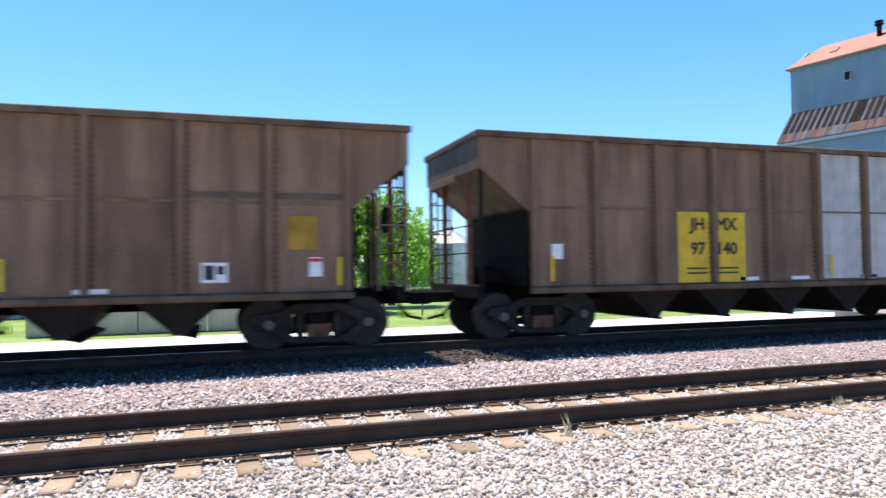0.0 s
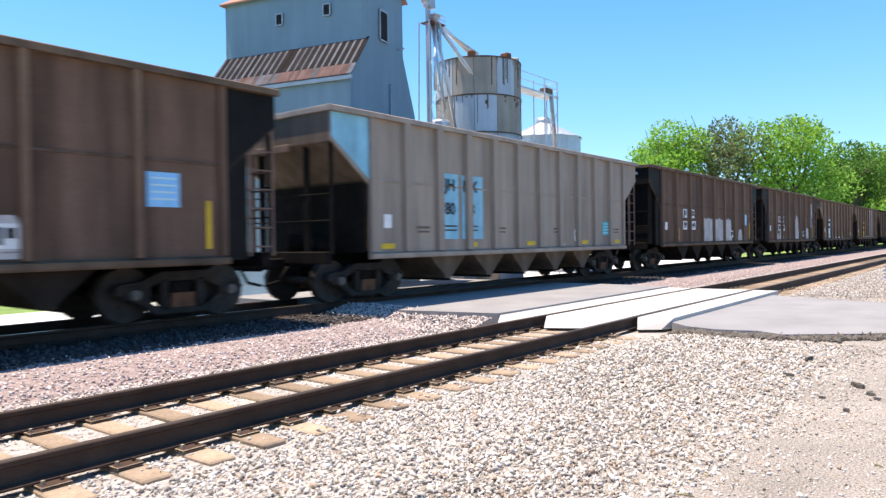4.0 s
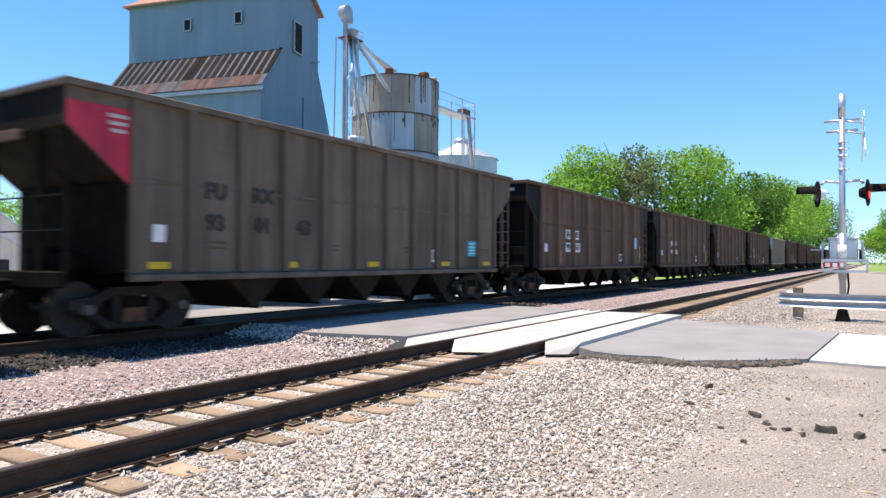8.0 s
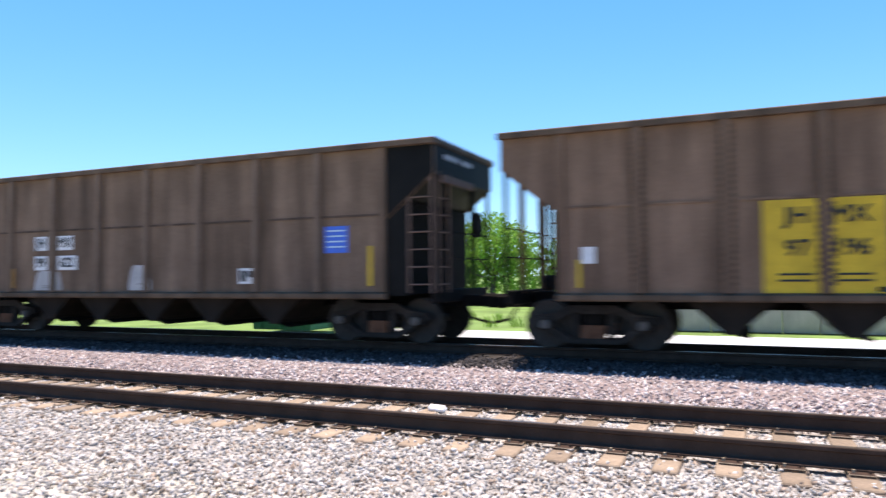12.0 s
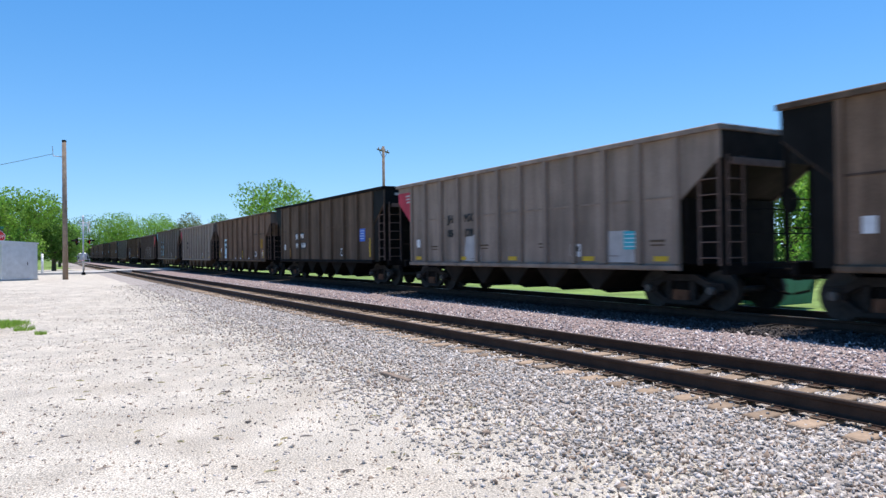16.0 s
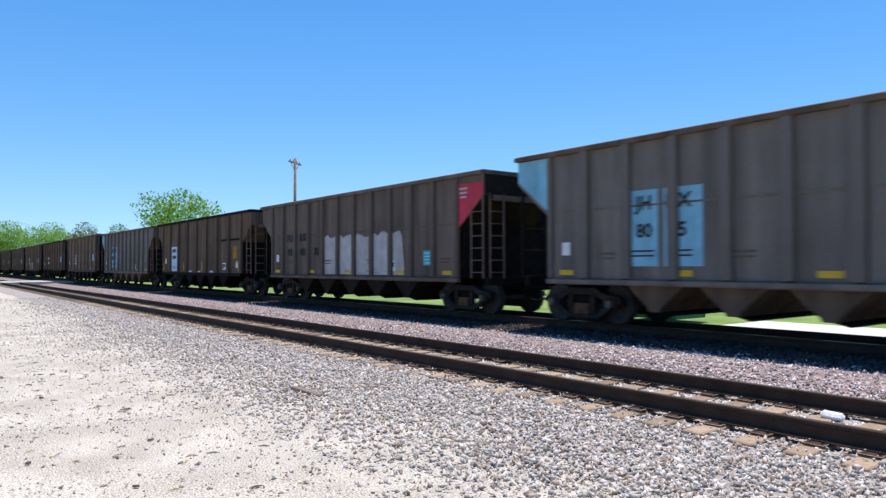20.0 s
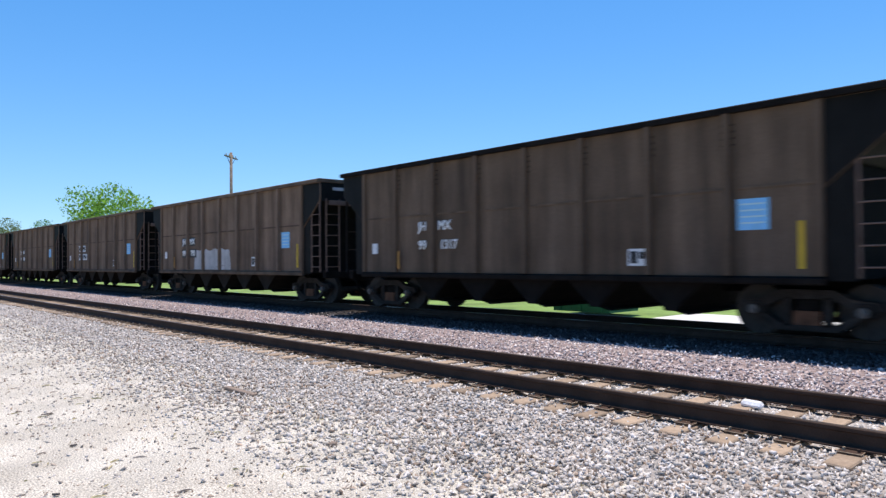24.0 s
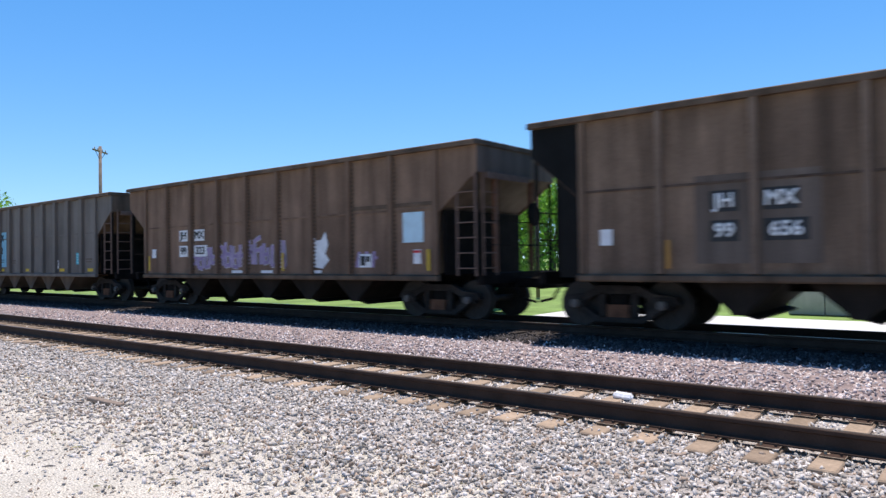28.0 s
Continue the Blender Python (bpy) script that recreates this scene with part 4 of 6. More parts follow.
def joined_boxes(name, rows, mat):
    """One mesh of many boxes: centre, size."""
    vs, fs = [], []
    for (cx, cy, cz), (sx, sy, sz) in rows:
        o = len(vs)
        vs += [(cx + sx / 2 * a, cy + sy / 2 * b, cz + sz / 2 * c) for a in (-1, 1) for b in (-1, 1) for c in (-1, 1)]
        fs += [tuple(o + q for q in f) for f in ((0, 1, 3, 2), (4, 6, 7, 5), (0, 4, 5, 1), (2, 3, 7, 6), (0, 2, 6, 4), (1, 5, 7, 3))]
    return mesh(name, vs, fs, mat)


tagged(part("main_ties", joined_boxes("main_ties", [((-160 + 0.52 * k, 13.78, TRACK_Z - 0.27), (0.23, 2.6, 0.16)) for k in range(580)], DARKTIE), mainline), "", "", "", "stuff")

# ---- road crossing ----
CROSS_L, CROSS_R = 19.4, 27.9
crossing = tagged(empty("road_crossing", (0, 0, 0)), "pale concrete panels and worn asphalt of a road crossing", "road crossing", "", "structure")


def slab(name, poly, z0, z1, mat, parent, label=""):
    return part(name, prism(name, poly, z0, z1, mat, 'z'), parent, (0, 0, 0), label)


def skew(y):
    return CROSS_L + (9.05 - y) * 0.41


for y0, y1 in ((6.22, 6.79), (6.93, 8.28), (8.43, 9.08)):
    cuts = [0.0, 0.25, 0.5, 0.75, 1.0]
    for k in range(4):
        xs = [skew(y) + (CROSS_R - skew(y)) * c for y in (y0, y1) for c in (cuts[k], cuts[k + 1])]
        g = 0.012
        poly = [(xs[0] + g, y0), (xs[1] - g, y0), (xs[3] - g, y1), (xs[2] + g, y1)]
        slab("concrete_panel", poly, -0.2, -0.008 + 0.002 * (k % 2), CONCRETE, crossing)
    e0, e1 = skew(y0), skew(y1)
    vs = [(e0, y0, -0.01), (e1, y1, -0.01), (e1 - 0.3, y1 - 0.12, -0.19), (e0 - 0.3, y0 + 0.12, -0.19), (e0, y0, -0.2), (e1, y1, -0.2)]
    part("panel_ramp", mesh("panel_ramp", vs, [(0, 1, 2, 3), (3, 2, 5, 4), (0, 3, 4), (1, 5, 2)], CONCRETE), crossing, (0, 0, 0), "bevelled panel end")
slab("asphalt_middle", [(19.35, 9.09), (CROSS_R, 9.09), (28.2, 12.93), (19.1, 12.93), (18.9, 11.0)], -0.3, 0.03, ASPHALT, crossing, "worn grey asphalt between the tracks")
slab("asphalt_far", [(19.0, 14.65), (28.2, 14.65), (28.4, 17.3), (19.0, 17.3)], -0.34, 0.05, ASPHALT, crossing)
slab("asphalt_gauge", [(19.0, 13.12), (28.2, 13.12), (28.2, 14.44), (19.0, 14.44)], -0.3, 0.1, ASPHALT, crossing)
near_edge = [(20.4, 6.2), (20.0, 5.8), (19.85, 5.3), (20.0, 4.7), (19.75, 4.3), (20.1, 3.8), (20.5, 3.3), (21.0, 2.76), (25.7, 2.54), (26.0, 3.3), (26.6, 4.8), (27.2, 6.2)]
slab("asphalt_near", near_edge, -0.3, -0.07, ASPHALT, crossing, "worn grey asphalt with a broken edge")
slab("concrete_apron", [(21.02, 2.74), (20.9, 2.0), (20.6, -40), (26.5, -40), (25.8, 2.0), (25.72, 2.52)], -0.34, -0.09, CONCRETE, crossing, "pale concrete road slab")

# ---- grain elevator ----
def grain_elevator():
    el = tagged(empty("grain_elevator", (24.12, 17.14, -0.012)), "tall blue-grey metal grain elevator with a faded red roof", "grain elevator")
    el.rotation_euler = (0, 0, radians(14.2))
    el.scale = (0.823, 0.904, 0.961)
    L, W, EAVE, RIDGE, HIP = 6.0, 3.0, 10.05, 10.95, 8.05
    gable = [(-1.17, GZ), (-1.17, 6.8), (0, HIP), (0, EAVE), (W / 2, RIDGE - 0.04), (W, EAVE), (W, HIP), (W + 0.97, 6.1), (W + 1.3, 5.2), (W + 1.3, GZ)]
    part("south_wall", prism("south_wall", gable, 0, 0.14, ELEV), el, (0, 0, 0), "blue-grey gable wall with flared sides")
    part("north_wall", prism("north_wall", gable, L, L + 0.14, ELEV), el)
    for name, x, z0, z1 in (("west_wall", 0.07, HIP - 0.3, EAVE), ("annex_wall", -1.1, GZ, 6.8), ("east_wall", W - 0.07, HIP - 2.5, EAVE), ("east_annex_wall", W + 1.23, GZ, 5.2)):
        part(name, box(name, (0.14, L - 0.14, z1 - z0), ELEV), el, (x, L / 2 + 0.07, (z0 + z1) / 2))
    part("east_lean_to_roof", prism("east_lean_to_roof", [(W, HIP), (W + 1.0, 6.1), (W + 1.33, 5.2), (W + 1.33, 5.28), (W + 1.03, 6.17), (W, HIP + 0.08)], 0.02, L, ELEV), el)
    r0, r1 = -0.15, L + 0.3
    for e in (-1, 1):
        xe, xr = W / 2 + e * (W / 2 + 0.18), W / 2
        q = [(xe, r0, EAVE - 0.1), (xe, r1, EAVE - 0.1), (xr, r1 - 0.9, RIDGE), (xr, r0, RIDGE)]
        q += [(x, y, z + 0.06) for x, y, z in q]
        part("roof_slope", mesh("roof_slope", q, [(0, 1, 2, 3), (7, 6, 5, 4), (0, 4, 5, 1), (1, 5, 6, 2), (3, 2, 6, 7), (0, 3, 7, 4)], REDROOF), el, (0, 0, 0), "faded red roof slope")
    part("roof_hip", mesh("roof_hip", [(-0.18, r1, EAVE - 0.09), (W + 0.18, r1, EAVE - 0.09), (W / 2, r1 - 0.9, RIDGE + 0.02)], [(0, 1, 2)], REDROOF), el)
    # lean-to roof of separate tin sheets
    sheets = 44
    top, d = Vector((0.05, 0, HIP + 0.06)), Vector((-1.38, 0, -1.42))
    rnd = random.Random(2)
    for k in range(sheets):
        # dark sheets are wide, the pale bare strips between them narrow
        y0 = -0.12 + (L + 0.3) * (k // 2 + (0.66 if k % 2 else 0.0)) / (sheets / 2)
        y1 = -0.12 + (L + 0.3) * (k // 2 + (1.0 if k % 2 else 0.66)) / (sheets / 2) - 0.008
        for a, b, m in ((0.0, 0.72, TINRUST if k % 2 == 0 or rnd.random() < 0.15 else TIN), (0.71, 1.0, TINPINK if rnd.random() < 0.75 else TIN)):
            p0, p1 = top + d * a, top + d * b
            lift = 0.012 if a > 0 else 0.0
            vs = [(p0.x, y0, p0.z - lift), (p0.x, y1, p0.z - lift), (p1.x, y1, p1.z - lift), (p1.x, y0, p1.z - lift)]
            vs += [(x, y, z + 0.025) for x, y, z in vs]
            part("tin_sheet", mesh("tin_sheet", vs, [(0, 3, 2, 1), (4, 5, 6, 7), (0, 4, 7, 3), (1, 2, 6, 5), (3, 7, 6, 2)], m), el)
    part("fascia", box("fascia", (0.04, L + 0.3, 0.12), PIPE), el, (-1.3, L / 2, 6.6))
    for y, z in ((1.55, 9.2), (3.6, 9.15)):
        w = part("window", box("window", (0.08, 0.24, 0.34), DARK), el, (-0.015, y, z))
        part("window_frame", joined_boxes("window_frame", [((0, s * 0.14, 0), (0.04, 0.04, 0.42)) for s in (-1, 1)] + [((0, 0, s * 0.19), (0.04, 0.3, 0.04)) for s in (-1, 1)], PIPE), w, (-0.05, 0, 0))
    dr = part("loft_door", box("loft_door", (0.55, 0.08, 0.95), DARK), el, (1.3, -0.01, 8.75), "open dark loft doorway")
    part("door_frame", joined_boxes("door_frame", [((s * 0.3, 0, 0), (0.05, 0.05, 1.05)) for s in (-1, 1)] + [((0, 0, s * 0.5), (0.65, 0.05, 0.05)) for s in (-1, 1)], PIPE), dr, (0, -0.04, 0))
    part("vent_opening", box("vent_opening", (0.22, 0.05, 0.32), DARK), el, (W / 2 + 0.1, -0.01, 10.35))
    part("conduit", tubes("conduit", [((W / 2 + 0.3, -0.04, GZ), (W / 2 + 0.3, -0.04, 6.9), 0.035)], PIPE), el)
    part("sheave_bracket", tubes("sheave_bracket", [((W / 2 + 0.9, -0.05, 8.2), (W / 2 + 0.9, -0.35, 8.2), 0.03)], PIPE), el)
    rx, ry = W / 2 - 0.55, 2.7
    part("roof_vent", tubes("roof_vent", [((rx, ry, 10.5), (rx, ry, 11.15), 0.1), ((rx, ry, 11.1), (rx, ry, 11.16), 0.18), ((rx, ry, 11.22), (rx, ry, 11.27), 0.17)], NEARBLACK, 12), el)
    part("roof_hatch", box("roof_hatch", (0.45, 0.3, 0.08), REDROOF, 0.02), el, (W / 2 - 0.9, 4.4, 10.5), "", (0, -33, 0))
    part("lightning_rod", tubes("lightning_rod", [((W / 2, 0.06, RIDGE), (W / 2, 0.06, RIDGE + 0.9), 0.014)], PIPE, 6), el)
    return el


grain_elevator()


def ring(name, r0, r1, z0, z1, mat, seg=40, a0=0.0, a1=2 * math.pi):
    """A shell of a round wall between two heights."""
    vs, fs = [], []
    n = seg
    for k in range(n + 1):
        a = a0 + (a1 - a0) * k / n
        c, s = math.cos(a), math.sin(a)
        vs += [(r0 * c, r0 * s, z0), (r1 * c, r1 * s, z1), (r1 * c * 0.97, r1 * s * 0.97, z1), (r0 * c * 0.97, r0 * s * 0.97, z0)]
    for k in range(n):
        o, q = 4 * k, 4 * k + 4
        fs += [(o, q, q + 1, o + 1), (o + 1, q + 1, q + 2, o + 2), (o + 2, q + 2, q + 3, o + 3)]
    fs += [(0, 1, 2, 3), (4 * n + 3, 4 * n + 2, 4 * n + 1, 4 * n)]
    me = mesh(name, vs, fs, mat)
    return me


def silo(x, y, r, h):
    s = tagged(empty("silo", (x, y, GZ)), "white steel silo of curved sheets with rusty streaked seams", "silo")
    rnd = random.Random(3)
    for lev in range(6):
        z0, z1 = h * lev / 6, h * (lev + 1) / 6 - 0.02
        for k in range(12):
            part("wall_sheet", ring("wall_sheet", r, r, z0, z1, SILO if rnd.random() < 0.78 else SILOTAN, 4, k * math.pi / 6 + 0.005, (k + 1) * math.pi / 6 - 0.005), s)
        part("hoop", ring("hoop", r + 0.025, r + 0.025, z1 - 0.03, z1 + 0.03, SILORUST, 48), s)
    for k in range(110):
        a = rnd.uniform(0, 24) * math.pi / 12 + rnd.uniform(-0.04, 0.04)
        z1 = h * (rnd.choice((3, 4, 5, 5)) + 1) / 6
        ln, wd = rnd.uniform(0.06, 0.8) * h / 6, rnd.uniform(0.006, 0.025)
        part("rust_streak", ring("rust_streak", r + 0.008, r + 0.008, z1 - ln, z1 - 0.03, SILORUST, 2, a, a + wd), s)
    for k in range(60):
        a, z = rnd.uniform(0, 6.28), h * rnd.choice((4 / 6, 5 / 6, 1.0)) - rnd.uniform(0.05, 0.3)
        part("rust_patch", ring("rust_patch", r + 0.006, r + 0.006, z - rnd.uniform(0.04, 0.22), z, SILORUST, 2, a, a + rnd.uniform(0.02, 0.07)), s)
    part("silo_top", ring("silo_top", r * 0.98, 0.05, h - 0.04, h + 0.16, SILOTAN, 40), s)
    part("inner_core", ring("inner_core", r - 0.1, r - 0.1, 0, h - 0.05, SILORUST, 30), s)
    for a, m in ((3.6, RUST), (4.6, RUST), (5.2, SILOTAN), (5.9, SILO)):
        part("roof_hatch", box("roof_hatch", (0.4, 0.3, 0.28), m, 0.04), s, (r * 0.85 * math.cos(a), r * 0.85 * math.sin(a), h + 0.12), "", (0, 0, math.degrees(a)))
    return s


silo(33.22, 19.37, 1.84, 8.93 - GZ)


def grain_bin(x, y, r, h, cone, label):
    b = tagged(empty("grain_bin", (x, y, GZ)), label, "grain bin", "grain bins by the elevator")
    for k in range(5):
        part("wall_ring", ring("wall_ring", r, r, h * k / 5, h * (k + 1) / 5 - 0.02, GALV, 36), b)
    for k in range(18):
        a0, a1 = k * math.pi / 9, (k + 1) * math.pi / 9
        vs = [(r * 1.05 * math.cos(a0), r * 1.05 * math.sin(a0), h - 0.05), (r * 1.05 * math.cos(a1), r * 1.05 * math.sin(a1), h - 0.05), (0.35 * math.cos(a1), 0.35 * math.sin(a1), h + cone), (0.35 * math.cos(a0), 0.35 * math.sin(a0), h + cone)]
        vs += [(vx, vy, vz + 0.03 + 0.03 * (k % 2)) for vx, vy, vz in vs]
        part("roof_panel", mesh("roof_panel", vs, [(0, 3, 2, 1), (4, 5, 6, 7), (0, 1, 5, 4), (1, 2, 6, 5), (3, 0, 4, 7)], GALV), b)
    part("roof_cap", tubes("roof_cap", [((0, 0, h + cone - 0.05), (0, 0, h + cone + 0.3), 0.4)], GALV, 14), b)
    return b


grain_bin(42.0, 21.3, 2.0, 6.9 - GZ, 0.85, "galvanised round grain bin with a ribbed cone roof")
grain_bin(30.3, 19.2, 0.9, 5.2 - GZ, 0.7, "galvanised round grain bin with a ribbed cone roof")
grain_bin(12.3, 46.5, 2.0, 3.4, 0.5, "small pale grey round bin with a low roof")
grain_bin(16.6, 48.5, 2.2, 3.7, 1.0, "grey round bin with a white cone roof")
grain_bin(23.2, 50.0, 2.4, 4.0, 1.0, "grey round bin with a white cone roof")


def elevator_leg():
    x, y = 29.3, 18.9
    g = tagged(empty("elevator_leg", (x, y, 0)), "steel elevator leg with spouts to the silos", "conveyor")
    g.scale = (0.9, 0.9, 0.955)
    part("leg_casing", box("leg_casing", (0.15, 0.16, 11.2), PIPE), g, (0, 0, 5.4))
    bm = bmesh.new()
    add_tube(bm, (0, -0.16, 11.25), (0, 0.16, 11.25), 0.3, 18)
    add_box(bm, (0.1, 0, 11.05), (0.5, 0.3, 0.34), 0.03)
    part("head_drum", from_bm("head_drum", bm, PIPE), g, (0, 0, 0), "round grey head pulley housing")
    part("hopper_cone", ring("hopper_cone", 0.1, 0.34, 10.3, 10.62, GALV, 16), g, (0.35, 0, 0))
    part("work_platform", box("work_platform", (0.95, 0.6, 0.05), RUST), g, (0.35, 0, 10.28))
    for z in (10.45, 10.62):
        part("handrail", tubes("handrail", [((-0.12, -0.3, z), (0.82, -0.3, z), 0.014), ((0.82, -0.3, z), (0.82, 0.3, z), 0.014)], GALV, 6), g)
    for a, b, r in (((0.5, 0, 10.3), (3.9, 0.2, 9.8), 0.06), ((0.45, -0.15, 10.3), (4.3, -0.6, 7.2), 0.09), ((0.3, -0.15, 10.25), (-0.45, -0.7, 7.4), 0.07), ((0.5, 0.15, 10.6), (4.7, 0.6, 9.6), 0.09), ((0.25, 0, 10.25), (0.3, -0.6, 6.8), 0.06), ((0.4, -0.1, 10.25), (1.75, -0.1, 6.0), 0.07)):
        part("spout", tubes("spout", [(a, b, r)], ALU, 10), g)
    part("elbow", tubes("elbow", [((4.6, 0.55, 9.62), (4.95, 0.5, 9.72), 0.11), ((4.95, 0.5, 9.72), (5.12, 0.5, 9.4), 0.11)], NEARBLACK, 12), g)
    for sx in (-0.3, 0.55):
        for sy in (-0.35, 0.35):
            part("tower_leg", tubes("tower_leg", [((sx * 0.9, sy * 0.8, 10.28), (sx * 1.25, sy * 1.2, GZ), 0.03)], GALV, 6), g)
    for k in range(6):
        z = 1.7 * k
        part("brace", tubes("brace", [((-0.34, -0.4, z), (0.6, -0.36, z + 1.6), 0.016), ((0.6, -0.4, z), (-0.34, -0.36, z + 1.6), 0.016)], GALV, 6), g)
    part("ladder", tubes("ladder", [((0.12, -0.3, GZ), (0.12, -0.3, 10.6), 0.015), ((0.4, -0.3, GZ), (0.4, -0.3, 10.6), 0.015)] + [((0.12, -0.3, 0.25 * k), (0.4, -0.3, 0.25 * k), 0.01) for k in range(42)], PIPE, 6), g)
    w = tagged(empty("walkway_tower", (38.1, 18.7, 0)), "steel walkway tower with railings beside the silo", "tower")
    w.scale = (1, 1, 0.877)
    part("catwalk", box("catwalk", (3.5, 0.7, 0.09), GALV), w, (-1.4, 0, 9.4))
    for sx in (-0.9, 0.3):
        for sy in (-0.3, 0.3):
            part("tower_leg", tubes("tower_leg", [((sx, sy, GZ), (sx, sy, 10.2), 0.035)], GALV, 6), w)
    for z in (9.8, 10.2):
        part("handrail", tubes("handrail", [((-3.1, -0.34, z), (0.34, -0.34, z), 0.022), ((0.34, -0.34, z), (0.34, 0.34, z), 0.022)], GALV, 6), w)
    for k in range(4):
        z = 2.2 * k
        part("brace", tubes("brace", [((-0.9, -0.3, z), (0.3, -0.3, z + 2.0), 0.02), ((0.3, -0.3, z), (-0.9, -0.3, z + 2.0), 0.02)], GALV, 6), w)
    part("spout", tubes("spout", [((-0.3, -0.3, 9.35), (1.3, 0.4, 6.9), 0.1)], PIPE, 10), w)
    part("drive_box", box("drive_box", (0.6, 0.4, 0.35), SILORUST, 0.03), w, (-0.4, -0.1, 9.62))


elevator_leg()

# ---- crossing signal ----
def crossing_signal(x, y, z, turn, scale, label):
    g = tagged(empty("crossing_signal", (x, y, z)), label, "crossing signal")
    g.matrix_basis = Matrix.Translation((x, y, z)) @ pose(0, 0, 0, 0, 0, turn).to_3x3().to_4x4() @ Matrix.Scale(scale, 4)
    part("mast", tubes("mast", [((0, 0, 0), (0, 0, 4.95), 0.065)], ALU, 14), g)
    for z0, z1, r in ((0.9, 1.9, 0.085), (4.45, 4.95, 0.075)):
        part("mast_sleeve", tubes("mast_sleeve", [((0, 0, z0), (0, 0, z1), r)], ALU, 14), g)
    part("base_casting", prism("base_casting", [(-0.17, -0.1), (0.17, -0.1), (0.09, 0.24), (-0.09, 0.24)], -0.15, 0.15, NEARBLACK), g)
    for s in (-1, 1):
        part("lamp_arm", tubes("lamp_arm", [((0, 0, 3.02), (s * 0.34, 0, 3.06), 0.028), ((s * 0.34, 0, 3.06), (s * 0.4, 0, 2.98), 0.028)], ALU, 8), g)
        h = part("signal_head", from_bm("signal_head", add_tube(bmesh.new(), (0, -0.07, 0), (0, 0.1, 0), 0.17, 18, 0.09), SIGNWHITE if s < 0 else NEARBLACK), g, (s * 0.42, 0, 2.78), "", (0, 0, s * 78))
        part("backboard", from_bm("backboard", add_tube(bmesh.new(), (0, 0, 0), (0, 0.02, 0), 0.29, 24), NEARBLACK), h, (0, -0.07, 0), "round black backboard")
        part("lens", from_bm("lens", add_tube(bmesh.new(), (0, 0, 0), (0, 0.02, 0), 0.13, 18), LENS if s > 0 else LENSOFF), h, (0, -0.1, 0), "red signal lens")
        vs = []
        for k in range(9):
            a = math.pi * k / 8
            for yy, rr in ((-0.08, 0.17), (-0.46, 0.15)):
                vs.append((rr * math.cos(a), yy, rr * math.sin(a) + 0.02))
        part("hood", mesh("hood", vs, [(2 * k, 2 * k + 1, 2 * k + 3, 2 * k + 2) for k in range(8)], NEARBLACK), h, (0, 0, 0), "black lamp hood")
    for s in (-1, 1):
        b = part("crossbuck_blade", box("crossbuck_blade", (0.02, 1.2, 0.2), SIGNWHITE, 0.004), g, (0.4 + 0.012 * s, -0.05, 4.0), "white crossbuck blade", (s * 45, 0, 0))
        sign = bpy.data.curves.new("sign_text", 'FONT')
        sign.body, sign.size, sign.align_x, sign.align_y, sign.extrude = ("RAILROAD" if s > 0 else "CROSSING"), 0.15, 'CENTER', 'CENTER', 0.001
        sign.materials.append(LETTER)
        part("sign_text", sign, b, (0.013, 0, 0), "", (90, 0, 90))
    for z, w in ((4.38, 0.34), (4.15, 0.3)):
        part("sign_bracket", tubes("sign_bracket", [((-w, 0, z), (w, 0, z), 0.03), ((0, 0, z), (0.4, -0.05, z - 0.1), 0.02)], ALU, 8), g)
    for z in (3.3, 3.6, 3.75, 3.9):
        part("clamp", tubes("clamp", [((0, 0, z - 0.02), (0, 0, z + 0.02), 0.085), ((0, 0, z), (0.12, -0.1, z), 0.012)], ALU, 10), g)
    part("gate_box", box("gate_box", (0.56, 0.36, 0.44), ALU, 0.02), g, (0.02, 0.24, 1.56), "silver gate mechanism box")
    part("box_lid", box("box_lid", (0.6, 0.4, 0.05), ALU, 0.01), g, (0.02, 0.24, 1.8))
    part("box_sleeve", tubes("box_sleeve", [((0, 0, 1.36), (0, 0, 1.66), 0.09)], SIGNWHITE, 12), g)
    for s in (-1, 1):
        part("support_arm", joined_boxes("support_arm", [((s * 0.38, 0.12, 1.5), (0.05, 0.1, 0.46)), ((s * 0.46, 0.12, 1.55), (0.3, 0.03, 0.03))], PIPE), g)
        part("counterweight", tubes("counterweight", [((s * 0.32, 0.1, 1.42), (s * 0.36, 0.1, 1.42), 0.13)], NEARBLACK, 14), g)
    part("frame_rail", joined_boxes("frame_rail", [((0.04, -0.13, 1.32), (0.84, 0.05, 0.05)), ((0.04, -0.13, 1.08), (0.84, 0.05, 0.05)), ((0.46, -0.13, 1.2), (0.05, 0.05, 0.28)), ((-0.38, -0.13, 1.2), (0.05, 0.05, 0.28)), ((0.04, 0.35, 1.3), (0.84, 0.05, 0.05)), ((0.46, 0.1, 1.3), (0.05, 0.5, 0.05)), ((-0.38, 0.1, 1.3), (0.05, 0.5, 0.05))], ALU), g)
    part("gate_arm_stub", box("gate_arm_stub", (0.42, 0.05, 0.09), SIGNWHITE), g, (-0.2, -0.19, 1.22), "red and white striped gate arm stub")
    for k in range(3):
        part("gate_stripe", box("gate_stripe", (0.05, 0.056, 0.094), SIGNRED), g, (-0.36 + 0.14 * k, -0.19, 1.22))
    part("cable", tubes("cable", [((0.1, 0.1, 1.1), (0.12, 0.05, 0.75), 0.02), ((0.12, 0.05, 0.75), (0.06, 0.03, 0.3), 0.02)], NEARBLACK, 6), g)
    return g


crossing_signal(30.73, 2.65, -0.19, -86, 1.24, "aluminium crossing signal mast with crossbuck and red lamps")
